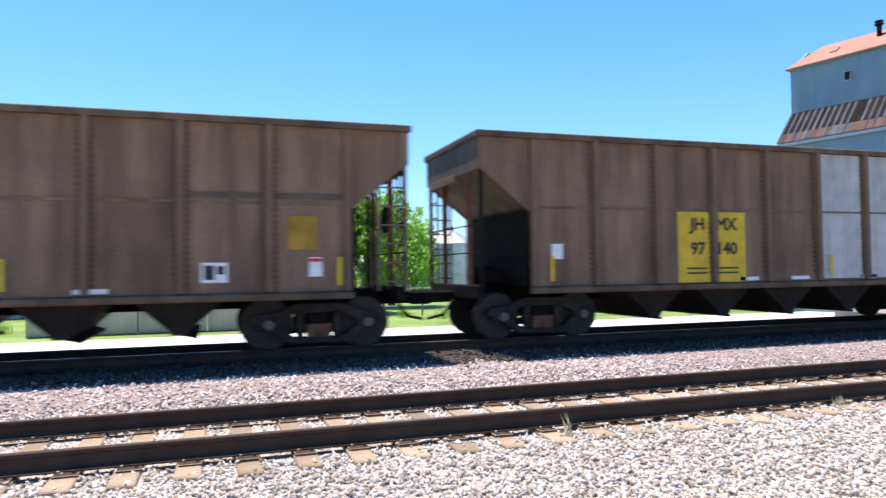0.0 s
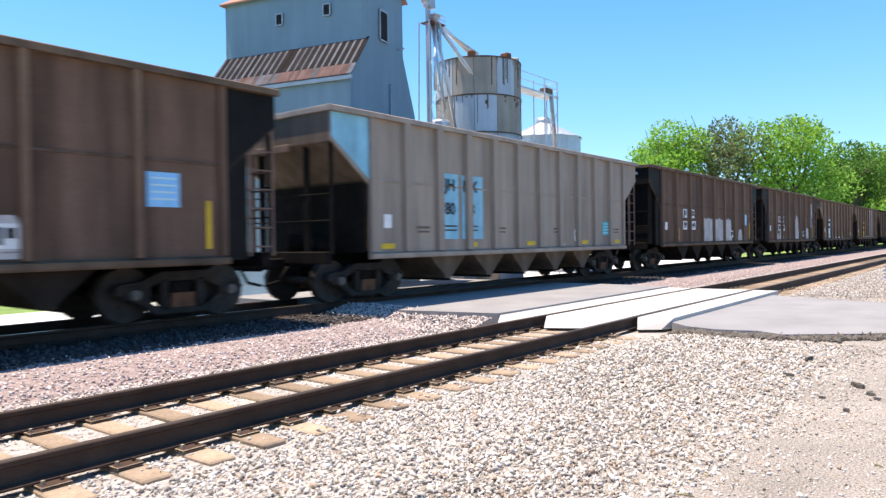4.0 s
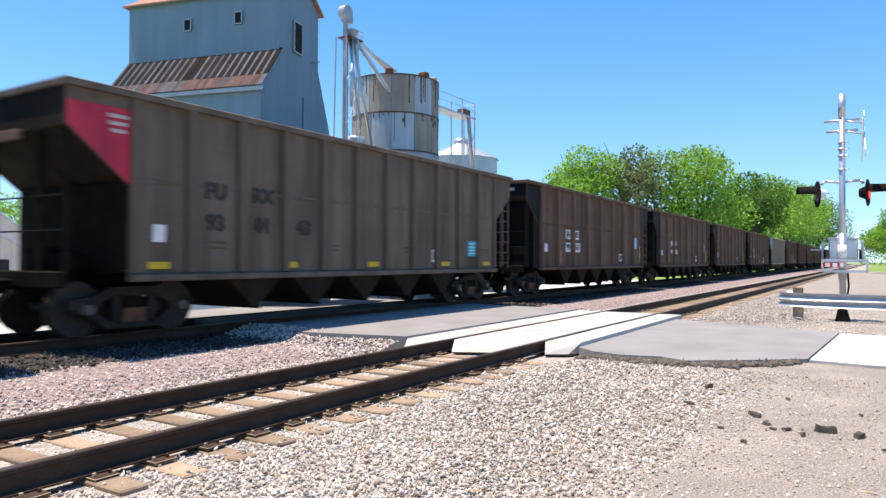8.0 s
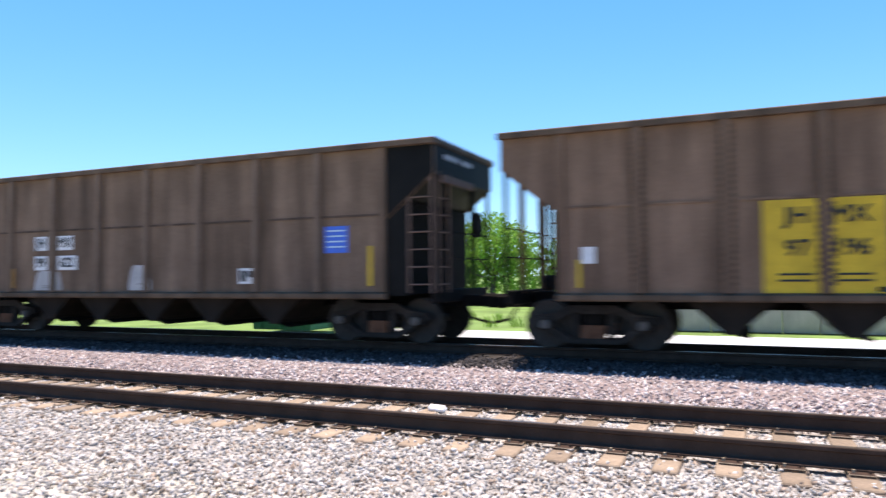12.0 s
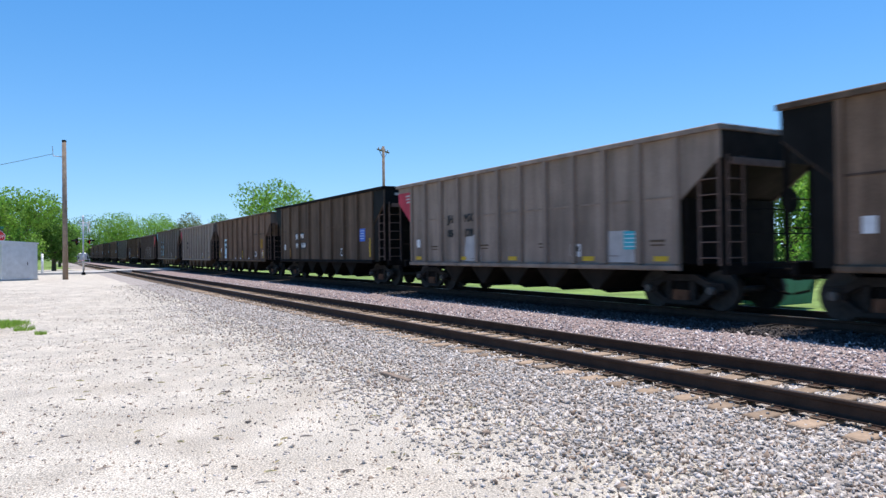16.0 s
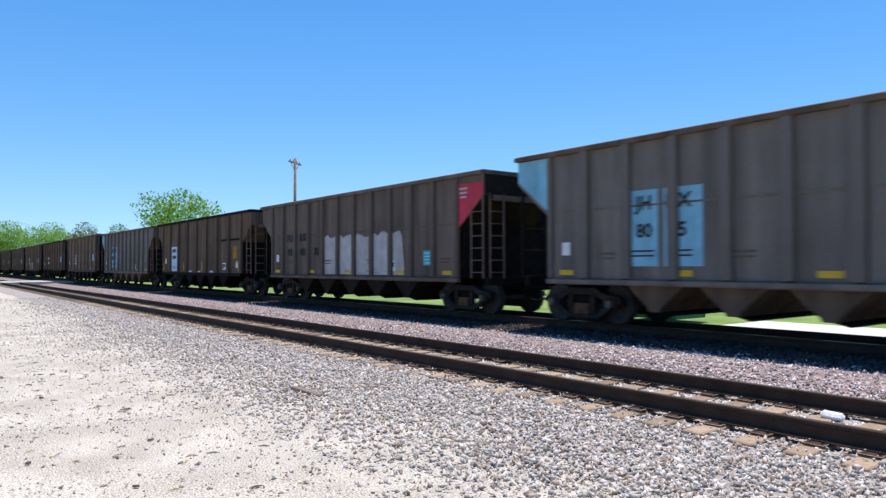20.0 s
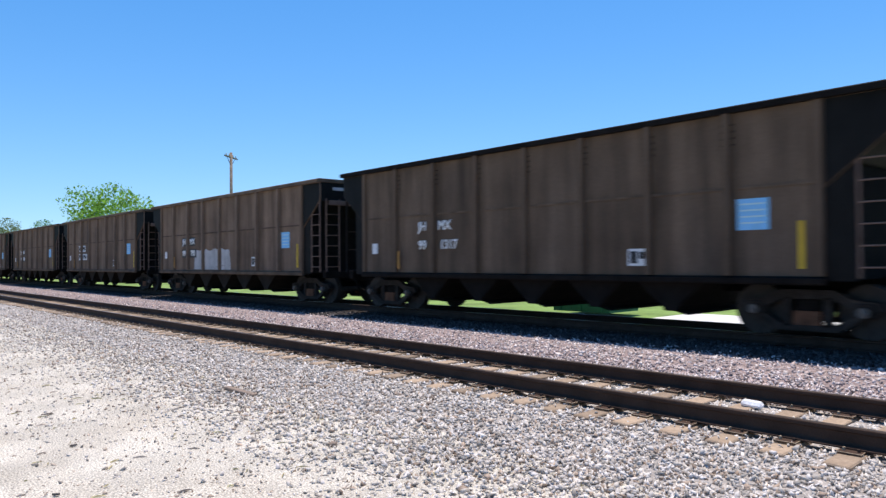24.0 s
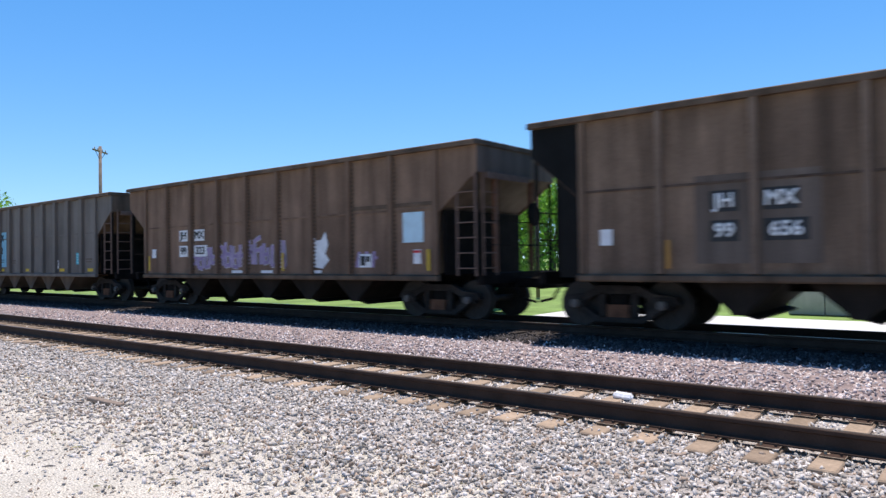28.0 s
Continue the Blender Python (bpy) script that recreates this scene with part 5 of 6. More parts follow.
crossing_signal(-75.2, 3.6, GZ, 100, 1.15, "distant aluminium crossing signal mast with crossbuck")


def guardrail():
    g = tagged(empty("guardrail", (0, 0, 0)), "galvanised w-beam guardrail with a rounded end", "guardrail")
    g.matrix_basis = Matrix.Translation((30.73, 2.65, -0.2)) @ Matrix.Diagonal((1.25, 1.25, 1.15, 1)) @ Matrix.Translation((-26.77, -3.36, -GZ - 0.08))
    path = [(27.35, 4.2), (27.32, 4.5), (27.1, 4.68), (26.8, 4.62), (26.55, 4.35), (26.42, 3.9), (26.38, 3.36), (26.4, 2.7), (26.48, 1.9), (26.6, 0.9), (26.75, -0.4), (26.9, -2.5)]
    prof = [(0.0, 0.32), (-0.07, 0.40), (0.0, 0.48), (-0.07, 0.57), (0.0, 0.65)]
    vs, fs = [], []
    for k, (x, y) in enumerate(path):
        x2, y2 = path[min(k + 1, len(path) - 1)]
        x1, y1 = path[max(k - 1, 0)]
        t = Vector((x2 - x1, y2 - y1, 0)).normalized()
        nrm = Vector((t.y, -t.x, 0))
        for d, z in prof:
            vs.append(tuple(Vector((x, y, GZ + 0.08 + z)) + nrm * d))
        for d, z in prof:
            vs.append(tuple(Vector((x, y, GZ + 0.08 + z)) + nrm * (d - 0.012)))
    m = 2 * len(prof)
    for k in range(len(path) - 1):
        for j in range(4):
            a = k * m + j
            fs.append((a, a + m, a + m + 1, a + 1))
            fs.append((a + 5, a + 6, a + m + 6, a + m + 5))
    part("rail_beam", mesh("rail_beam", vs, fs, GALV), g)
    for x, y in ((26.75, 4.22), (26.72, 2.25), (26.9, 0.3), (27.1, -1.6)):
        part("post", box("post", (0.16, 0.2, 1.05), POLEWOOD, 0.01), g, (x, y, GZ + 0.33))
    part("end_cap", tubes("end_cap", [((27.34, 4.25, GZ + 0.4), (27.34, 4.25, GZ + 0.74), 0.05)], GALV, 10), g)


guardrail()

# ---- left end: poles, cabinet, signs ----
def utility_pole(x, y, h, r, arms, label):
    g = tagged(empty("utility_pole", (x, y, GZ)), label, "utility pole")
    bm = bmesh.new()
    add_tube(bm, (0, 0, 0), (0, 0, h), r, 12, r * 0.75)
    part("shaft", from_bm("shaft", bm, POLEWOOD, True), g)
    if arms:
        part("crossarm", box("crossarm", (0.1, 2.4, 0.12), POLEWOOD, 0.01), g, (0, 0, h - 0.4), "", (0, 0, 40))
        part("brace", tubes("brace", [((0, 0, h - 1.1), (-0.5, 0.6, h - 0.45), 0.02), ((0, 0, h - 1.1), (0.5, -0.6, h - 0.45), 0.02)], NEARBLACK, 6), g)
        for k in (-0.9, -0.35, 0.35, 0.9):
            part("insulator", tubes("insulator", [((-k * 0.64, k * 0.77, h - 0.34), (-k * 0.64, k * 0.77, h - 0.16), 0.045)], SHEDWALL, 8), g)
    else:
        part("wire_bracket", tubes("wire_bracket", [((0, 0, h - 1.2), (0.1, -0.75, h - 1.15), 0.03), ((0.1, -0.75, h - 1.15), (0.15, -0.8, h - 0.4), 0.025)], PIPE, 6), g)
        part("pole_cap", tubes("pole_cap", [((0, 0, h), (0, 0, h + 0.12), r * 0.8)], NEARBLACK, 12), g)
    return g


utility_pole(-61.5, 1.7, 10.7, 0.2, False, "bare weathered wooden utility pole beside the lot")
utility_pole(-54.4, 25.6, 10.9, 0.15, True, "wooden utility pole with a crossarm behind the train")
utility_pole(-16.5, 27.5, 5.2, 0.09, False, "slender pale pole beside the trees")


def cabinet():
    g = tagged(empty("signal_cabinet", (-63.2, -1.45, GZ)), "silver aluminium signal equipment cabinet on the gravel", "cabinet")
    g.rotation_euler = (0, 0, radians(8))
    part("body", box("body", (1.8, 2.35, 2.75), ALU, 0.02), g, (0, 0, 1.45))
    part("roof", prism("roof", [(-1.28, 0), (1.28, 0), (1.25, 0.1), (-1.25, 0.28)], -1.0, 1.0, ALU, 'x'), g, (0, 0, 2.8))
    part("door", box("door", (0.03, 1.6, 2.3), ALU, 0.005), g, (0.915, -0.1, 1.4))
    part("handle", box("handle", (0.05, 0.05, 0.25), NEARBLACK, 0.01), g, (0.95, 0.5, 1.3))
    part("plinth", box("plinth", (1.9, 2.45, 0.14), CONCRETE, 0.01), g, (0, 0, 0.05))


cabinet()


def stop_sign():
    g = tagged(empty("stop_sign", (-78.0, -3.4, GZ)), "red octagonal stop sign on a steel post", "road sign")
    part("post", box("post", (0.06, 0.06, 4.0), GALV), g, (0, 0, 2.0))
    o = [(0.62 * math.cos(math.pi / 8 + k * math.pi / 4), 0.62 * math.sin(math.pi / 8 + k * math.pi / 4)) for k in range(8)]
    part("border", prism("border", o, 0.02, 0.04, SIGNWHITE, 'x'), g, (0.02, 0, 3.75))
    part("plate", prism("plate", [(a * 0.93, b * 0.93) for a, b in o], 0.04, 0.05, SIGNRED, 'x'), g, (0.02, 0, 3.75))
    cu = bpy.data.curves.new("sign_text", 'FONT')
    cu.body, cu.size, cu.align_x, cu.align_y, cu.extrude = "STOP", 0.42, 'CENTER', 'CENTER', 0.002
    cu.materials.append(SIGNWHITE)
    part("sign_text", cu, g, (0.08, 0, 3.75), "", (90, 0, 90))
    part("street_blade", box("street_blade", (0.03, 0.9, 0.25), GREENBOX), g, (0, 0, 4.6), "plain green street blade")


stop_sign()
g = tagged(empty("small_sign", (-70.0, -5.35, GZ)), "small white rectangular sign on a post", "road sign")
part("post", box("post", (0.06, 0.06, 4.0), GALV), g, (0, 0, 2.0))
part("plate", box("plate", (0.03, 0.75, 0.9), SIGNWHITE, 0.01), g, (0.05, 0, 3.95))
g = tagged(empty("marker_post", (-80.0, 0.2, GZ)), "slim white plastic marker post", "marker post")
part("post", tubes("post", [((0, 0, 0), (0, 0, 2.1), 0.11)], SIGNWHITE, 10), g)


def parked_car():
    g = tagged(empty("parked_car", (-84, -4.8, GZ)), "dark blue parked car beyond the cabinet", "car")
    g.rotation_euler = (0, 0, radians(80))
    prof = [(-2.2, 0.35), (-2.15, 0.75), (-1.2, 0.85), (-0.5, 1.4), (0.9, 1.42), (1.6, 0.95), (2.2, 0.85), (2.25, 0.35)]
    part("body", prism("body", prof, -0.85, 0.85, CARPAINT), g)
    part("window", prism("window", [(-1.0, 0.92), (-0.45, 1.33), (0.8, 1.35), (1.3, 0.95)], -0.87, 0.87, DARK), g)
    for x in (-1.4, 1.4):
        for y in (-0.8, 0.8):
            w = part("wheel", from_bm("wheel", add_tube(bmesh.new(), (0, -0.1, 0), (0, 0.1, 0), 0.33, 18), NEARBLACK), g, (x, y, 0.33))
            part("rim", from_bm("rim", add_tube(bmesh.new(), (0, -0.105, 0), (0, 0.105, 0), 0.2, 14), GALV), w)


parked_car()
lx = tagged(empty("distant_crossing", (0, 0, 0)), "pale concrete panels of a distant road crossing", "road crossing", "", "structure")
for y0, y1 in ((6.2, 6.79), (6.93, 8.28), (8.43, 9.1)):
    slab("concrete_panel", [(-88, y0), (-79, y0), (-79, y1), (-88, y1)], -0.2, -0.006, CONCRETE, lx)
slab("asphalt_middle", [(-88, 9.11), (-79, 9.11), (-78.5, 12.9), (-88, 12.9)], -0.3, 0.02, CONCRETE, lx)
slab("asphalt_near", [(-88, -40), (-79, -40), (-79, 6.19), (-88, 6.19)], -0.34, -0.1, CONCRETE, lx)

# overhead wires
for k, (a, b, sag) in enumerate((((-61.5, 0.9, 9.4), (-120, -40, 10.0), 1.5),)):
    rods, pts = [], []
    for q in range(17):
        u = q / 16
        p = Vector(a).lerp(Vector(b), u)
        p.z -= sag * 4 * u * (1 - u)
        pts.append(p)
    tagged(new("overhead_wire", tubes("overhead_wire", [(p, q2, 0.018) for p, q2 in zip(pts, pts[1:])], WIRE, 5)), "thin black overhead wire between the poles", "wire")

# ---- behind the train ----
g = tagged(empty("dumpster", (-13.8, 19.2, GZ)), "green painted steel dumpster on the grass", "dumpster")
part("body", prism("body", [(-1.1, 0.12), (1.1, 0.12), (1.25, 1.15), (-1.25, 1.3)], -0.8, 0.8, GREENBOX), g)
part("lid", box("lid", (2.5, 1.7, 0.06), NEARBLACK, 0.01), g, (0, 0, 1.26), "", (0, 3.5, 0))
for x in (-0.8, 0, 0.8):
    part("rib", box("rib", (0.08, 0.06, 0.95), GREENBOX), g, (x, -0.83, 0.62))
g = tagged(empty("low_wall", (0, 0, 0)), "low grey block wall beside the gravel road", "wall")
for k in range(9):
    part("block", box("block", (0.98, 0.4, 0.9), SHEDWALL, 0.02), g, (-4.6 + k, 23.2, GZ + 0.45))
g = tagged(empty("board_fence", (0, 0, 0)), "weathered red-brown board fence section", "fence")
for k in range(5):
    part("board", box("board", (0.17, 0.04, 1.3), RUST), g, (4.6 + 0.2 * k, 23.3, GZ + 0.65))
for z in (0.3, 1.0):
    part("fence_rail", box("fence_rail", (1.1, 0.06, 0.09), RUST), g, (5.0, 23.26, GZ + z))
fence = tagged(empty("wire_fence", (0, 0, 0)), "thin wire fence with grey posts behind the grass", "fence")
for k in range(14):
    part("post", box("post", (0.06, 0.06, 1.2), POLEWOOD), fence, (6.5 + 1.6 * k, 27.0, GZ + 0.6))
for z in (0.4, 0.75, 1.1):
    part("wire", tubes("wire", [((6.5, 27.0, GZ + z), (27.3, 27.0, GZ + z), 0.012)], PIPE, 5), fence)


def shed(x, y, w, d, h, ridge, turn, label, roofmat=SIGNWHITE):
    g = tagged(empty("shed", (x, y, GZ)), label, "shed")
    g.rotation_euler = (0, 0, radians(turn))
    pr = [(-w / 2, 0), (w / 2, 0), (w / 2, h), (0, ridge), (-w / 2, h)]
    part("wall_shell", prism("wall_shell", pr, -d / 2, d / 2, SHEDWALL), g)
    for s in (-1, 1):
        p = [(0, ridge + 0.02), (s * (w / 2 + 0.25), h - 0.12), (s * (w / 2 + 0.25), h - 0.04), (0, ridge + 0.12)]
        part("roof_slope", prism("roof_slope", p, -d / 2 - 0.25, d / 2 + 0.25, roofmat), g)
    part("door", box("door", (w * 0.3, 0.06, h * 0.85), DARK), g, (0.1 * w, -d / 2 - 0.02, h * 0.43))
    return g


shed(25.5, 44.5, 6, 9, 1.9, 3.3, 12, "low pale shed with a white metal roof", SILO)
shed(30.0, 56.0, 8, 10, 3.2, 5.2, 20, "grey gabled house with a pale roof", SILO)
shed(-6.5, 38.0, 6, 8, 2.1, 3.0, 15, "grey metal shed behind the trees", PIPE)

# ---- trees ----
def leaf_mesh(name, lobes, count, size, mat, seed):
    """Crown of many small leaf clumps scattered through the outer part of several lobes."""
    rg = np.random.default_rng(seed)
    vol = np.array([l[3] ** 2 for l in lobes])
    pick = rg.choice(len(lobes), count, p=vol / vol.sum())
    L = np.array(lobes)[pick]
    d = rg.normal(size=(count, 3))
    d /= np.linalg.norm(d, axis=1)[:, None]
    rad = L[:, 3] * (0.55 + 0.5 * rg.random(count) ** 0.6)
    wob = 1 + 0.22 * np.sin(d[:, 0] * 7 + pick) * np.cos(d[:, 2] * 6 + pick * 2)
    c = L[:, :3] + d * (rad * wob)[:, None] * np.array([1, 1, 0.85])
    a = rg.normal(size=(count, 3))
    a /= np.linalg.norm(a, axis=1)[:, None]
    b = np.cross(a, rg.normal(size=(count, 3)))
    b /= np.linalg.norm(b, axis=1)[:, None]
    s = size * (0.6 + 0.8 * rg.random(count))[:, None]
    v = np.stack([c - a * s, c + b * s * 0.6, c + a * s, c - b * s * 0.6 + 0.25 * s * np.cross(a, b)], 1).reshape(-1, 3)
    me = bpy.data.meshes.new(name)
    me.vertices.add(len(v))
    me.vertices.foreach_set("co", v.ravel())
    idx = np.arange(4 * count).reshape(-1, 4)
    tri = np.concatenate([idx[:, [0, 1, 2]], idx[:, [0, 2, 3]]], 1).reshape(-1)
    me.loops.add(len(tri))
    me.loops.foreach_set("vertex_index", tri.astype(np.int32))
    me.polygons.add(2 * count)
    me.polygons.foreach_set("loop_start", np.arange(0, len(tri), 3, dtype=np.int32))
    me.polygons.foreach_set("loop_total", np.full(2 * count, 3, dtype=np.int32))
    me.materials.append(mat)
    me.update(calc_edges=True)
    me.validate()
    return me


def tree(x, y, h, w, mat, seed, label, count=5000, bare=False, low=False):
    rnd = random.Random(seed)
    g = tagged(empty("tree", (x, y, GZ)), label, "tree")
    bm = bmesh.new()
    base = h * 0.34
    add_tube(bm, (0, 0, 0), (0.1, 0, base), 0.035 * h, 10, 0.024 * h)
    lobes, ends = [], []
    for k in range(9):
        a = k * 2.4 + rnd.random()
        r = w * 0.5 * rnd.uniform(0.35, 0.68)
        z = h * rnd.uniform(0.2 if low else 0.42, 0.8)
        p = Vector((r * math.cos(a), r * math.sin(a), z))
        add_tube(bm, (0.1, 0, base * rnd.uniform(0.75, 1)), p, 0.014 * h, 6, 0.005 * h)
        for q in range(4 if bare else 1):
            e = p + Vector((rnd.uniform(-1, 1), rnd.uniform(-1, 1), rnd.uniform(0.4, 1.6))) * h * 0.14
            add_tube(bm, p, e, 0.005 * h, 5, 0.0015 * h)
            ends.append(e)
        lobes.append((p.x, p.y, p.z, w * rnd.uniform(0.17, 0.27)))
    lobes.append((0, 0, h * 0.84, w * 0.2))
    lobes.append((0.1 * w, 0, h * 0.62, w * 0.3))
    part("trunk", from_bm("trunk", bm, BARK), g)
    part("crown", leaf_mesh("crown", lobes, int(count * 1.25), (0.0092 * h + 0.044) * (1.12 if low else 1.0), mat, seed), g)
    return g


GREEN = "broad leafy green tree in spring foliage"
# beyond the crossing
for k, (x, y, h, w, m) in enumerate(((101, 36.5, 18.3, 13, LEAF), (105, 30.2, 18.8, 11, LEAFGREY), (108, 22.6, 17.6, 14, LEAF), (124, 18.6, 16, 11, LEAFDARK), (140, 18.2, 17, 14, LEAF), (175, 18.5, 19.5, 18, LEAF), (215, 19, 20, 20, LEAF),
                                     (270, 18.5, 22, 24, LEAFDARK), (122, 0.2, 9.4, 7, LEAF), (175, -3, 9, 14, LEAF), (210, -9, 9.5, 20, LEAFDARK), (250, -18, 10, 24, LEAF), (190, 34, 16, 20, LEAF))):
    tree(x, y, h, w, m, 20 + k, GREEN if m is not LEAFGREY else "half-bare grey-green tree with thin twigs", 9000 if m is not LEAFGREY else 4200, m is LEAFGREY)
# towards the far crossing
for k, (x, y, h, w, m) in enumerate(((-84, -8, 9.0, 9, LEAF), (-91, -2.5, 9.6, 9, LEAF), (-96, -9, 9.4, 10, LEAFDARK), (-100, 1.5, 8.2, 7, LEAFDARK), (-88, -14, 9, 10, LEAF), (-199, 18.5, 12.8, 15, LEAF), (-188, 26, 11.8, 15, LEAF),
                                     (-180, 32, 11.8, 13, LEAFGREY), (-165, 36, 11, 11, LEAFDARK), (-150, 38, 9.6, 10, LEAF), (-100.6, 30.5, 12.6, 13, LEAF), (-220, 12, 12, 20, LEAFDARK), (-125, -6, 10, 14, LEAF), (-140, 3, 8, 10, LEAF), (-240, 4, 10, 22, LEAF))):
    tree(x, y, h, w, m, 50 + k, GREEN, 8000, False, True)
# seen through the gaps
for k, (x, y, h, w, m) in enumerate(((-15.0, 42, 5.6, 7, LEAF), (6.3, 30, 5.3, 3.2, LEAF), (8.6, 34, 6.0, 5, LEAF), (-23.5, 41, 7.6, 8, LEAF), (-29, 44, 8, 8, LEAFDARK), (-36, 43, 7.4, 8, LEAF), (-19.5, 45, 5.6, 6, LEAFDARK), (-10, 46, 4.6, 6, LEAF),
                                     (28, 64, 6.5, 9, LEAF), (36, 60, 6.5, 8, LEAF), (-46, 48, 8, 9, LEAF), (17, 62, 5.5, 10, LEAF), (-60, 52, 8, 10, LEAFDARK), (-4, 52, 5.0, 8, LEAF), (3, 58, 5, 9, LEAFDARK))):
    tree(x, y, h, w, m, 90 + k, "leafy green tree behind the train", 6500, False, True)

rw = random.Random(77)
woods = [(x + rw.uniform(-2, 2), 92 + rw.uniform(-4, 4), rw.uniform(0.5, 3.2), rw.uniform(2.2, 3.6)) for x in range(-170, 190, 3)]
woods += [(rw.uniform(290, 400), y + rw.uniform(-3, 3), rw.uniform(2, 13), rw.uniform(3.5, 6)) for y in list(range(20, 90, 2)) + list(range(-90, 2, 3))]
woods += [(rw.uniform(-400, -290), y + rw.uniform(-3, 3), rw.uniform(2, 8), rw.uniform(3.5, 5)) for y in list(range(20, 80, 3)) + list(range(-60, 2, 3))]
tagged(new("far_woods", leaf_mesh("far_woods", woods, 44000, 0.42, LEAFDARK, 8)), "distant belt of green woods", "woods", "", "stuff")

# ---- stones ----
def stones(name, pts, size, mat, seed, label, flat=0.75):
    """Crushed stones: many small faceted pieces lying on the bed."""
    rg = np.random.default_rng(seed)
    n = len(pts)
    base = np.array([(1, 0, 0), (-1, 0, 0), (0, 1, 0), (0, -1, 0), (0, 0, 1), (0, 0, -1)], float)
    v = np.repeat(base[None], n, 0) + rg.uniform(-0.5, 0.5, (n, 6, 3))
    s = size[:, None, None] * np.stack([rg.uniform(0.95, 1.6, n), rg.uniform(0.6, 1.05, n), flat * rg.uniform(0.5, 1.0, n)], 1)[:, None, :]
    v = v * s
    q = rg.normal(size=(n, 4))
    q /= np.linalg.norm(q, axis=1)[:, None]
    w, x, y, z = q.T
    R = np.stack([1 - 2 * (y * y + z * z), 2 * (x * y - z * w), 2 * (x * z + y * w), 2 * (x * y + z * w), 1 - 2 * (x * x + z * z), 2 * (y * z - x * w), 2 * (x * z - y * w), 2 * (y * z + x * w), 1 - 2 * (x * x + y * y)], 1).reshape(n, 3, 3)
    v = np.einsum('nij,nkj->nki', R, v) + pts[:, None, :]
    f = np.array([(0, 2, 4), (2, 1, 4), (1, 3, 4), (3, 0, 4), (2, 0, 5), (1, 2, 5), (3, 1, 5), (0, 3, 5)])
    idx = (f[None] + 6 * np.arange(n)[:, None, None]).reshape(-1)
    me = bpy.data.meshes.new(name)
    me.vertices.add(6 * n)
    me.vertices.foreach_set("co", v.ravel())
    me.loops.add(len(idx))
    me.loops.foreach_set("vertex_index", idx.astype(np.int32))
    me.polygons.add(8 * n)
    me.polygons.foreach_set("loop_start", np.arange(0, len(idx), 3, dtype=np.int32))
    me.polygons.foreach_set("loop_total", np.full(8 * n, 3, dtype=np.int32))
    me.materials.append(mat)
    me.update(calc_edges=True)
    return tagged(new(name, me), label, "stones", "", "stuff")


def spread(rg, n, x0, x1, y0, y1, sharp):
    """Points over a strip, thicker towards the middle stretch of it."""
    u = rg.random(n * 3) * (x1 - x0) + x0
    keep = rg.random(n * 3) < 1 / (1 + (np.maximum(0, np.maximum(-3 - u, u - 16)) / sharp) ** 2)
    u = u[keep][:n]
    return u, rg.uniform(y0, y1, len(u))


def on_bed(y, prof):
    ys, zs = [p[0] for p in prof], [p[1] for p in prof]
    return np.interp(y, ys, zs)


rg = np.random.default_rng(11)
LIFT = np.vectorize(rise)


def mixed(name, x, y, z, lo, hi, kinds, seed, label):
    """Stones of several colours mixed by chance."""
    size = rg.uniform(lo, hi, len(x)) * np.where(rg.random(len(x)) > 0.93, 1.35, 1.0) * np.where(x > 7 + 2 * rg.random(len(x)), 0.7, 1.0)
    pick = rg.choice(len(kinds), len(x), p=[k[1] for k in kinds])
    for q, (m, share) in enumerate(kinds):
        o = pick == q
        stones(name, np.stack([x[o], y[o], z[o]], 1), size[o], m, seed + q, label)


GREYS = ((STONE, 0.5), (PALESTONE, 0.36), (BROWNSTONE, 0.14))
P_S = [(2.0, GZ + 0.02), (3.4, GZ + 0.02), (5.0, -0.255), (5.9, -0.235), (9.2, -0.235), (9.9, -0.255), (10.3, -0.24)]
x, y = spread(rg, 125000, -46, 44, 3.0, 6.75, 10)
ok = (x < 19.3) | (x > 28.2)
x, y = x[ok], y[ok]
tie_mid = np.abs(((x - 0.33 + 51) % 0.51) - 0.255) > 0.13
keep = ((y < 6.28) | ~tie_mid | (rg.random(len(x)) < 0.06)) & (rg.random(len(x)) < np.clip((y - 2.8) / 1.9, 0.06, 1))
x, y = x[keep], y[keep]
zc = np.where((y > 6.28) & tie_mid[keep], 0.03, 0.0)
mixed("ballast_stones", x, y, zc + on_bed(y, P_S) + RAMP * LIFT(x, y) + rg.uniform(-0.012, 0.012, len(x)) - 0.004, 0.013, 0.033, GREYS, 1, "grey crushed ballast stones beside the siding")
n = 14000
x, y = rg.uniform(8, 19.2, n), 6.25 - 2.9 * rg.random(n)
mixed("fine_ballast_stones", x, y, on_bed(y, P_S) + RAMP * LIFT(x, y) + rg.uniform(-0.01, 0.012, n), 0.016, 0.036, GREYS, 8, "small grey ballast stones near the crossing")
# stones banked against the edge of the crossing
n = 3000
x, y = rg.uniform(18.1, 19.25, n), rg.uniform(9.15, 12.9, n)
mixed("banked_stones", x, y, on_bed(y, [(9.0, -0.23), (10.3, -0.2), (11.6, -0.1), (12.9, -0.1)]) + np.clip((x - 18.35) * 0.22, 0, 0.18) - 0.01, 0.022, 0.046, ((PINKSTONE, 0.5), (ROSESTONE, 0.3), (STONE, 0.2)), 15, "ballast stones banked against the crossing edge")
x, y = spread(rg, 30000, -40, 44, 6.9, 8.3, 9)
ok = ((x < 19.2) | (x > 28.2)) & ((np.abs(((x - 0.33 + 51) % 0.51) - 0.255) < 0.14) | (rg.random(len(x)) < 0.05))
x, y = x[ok], y[ok]
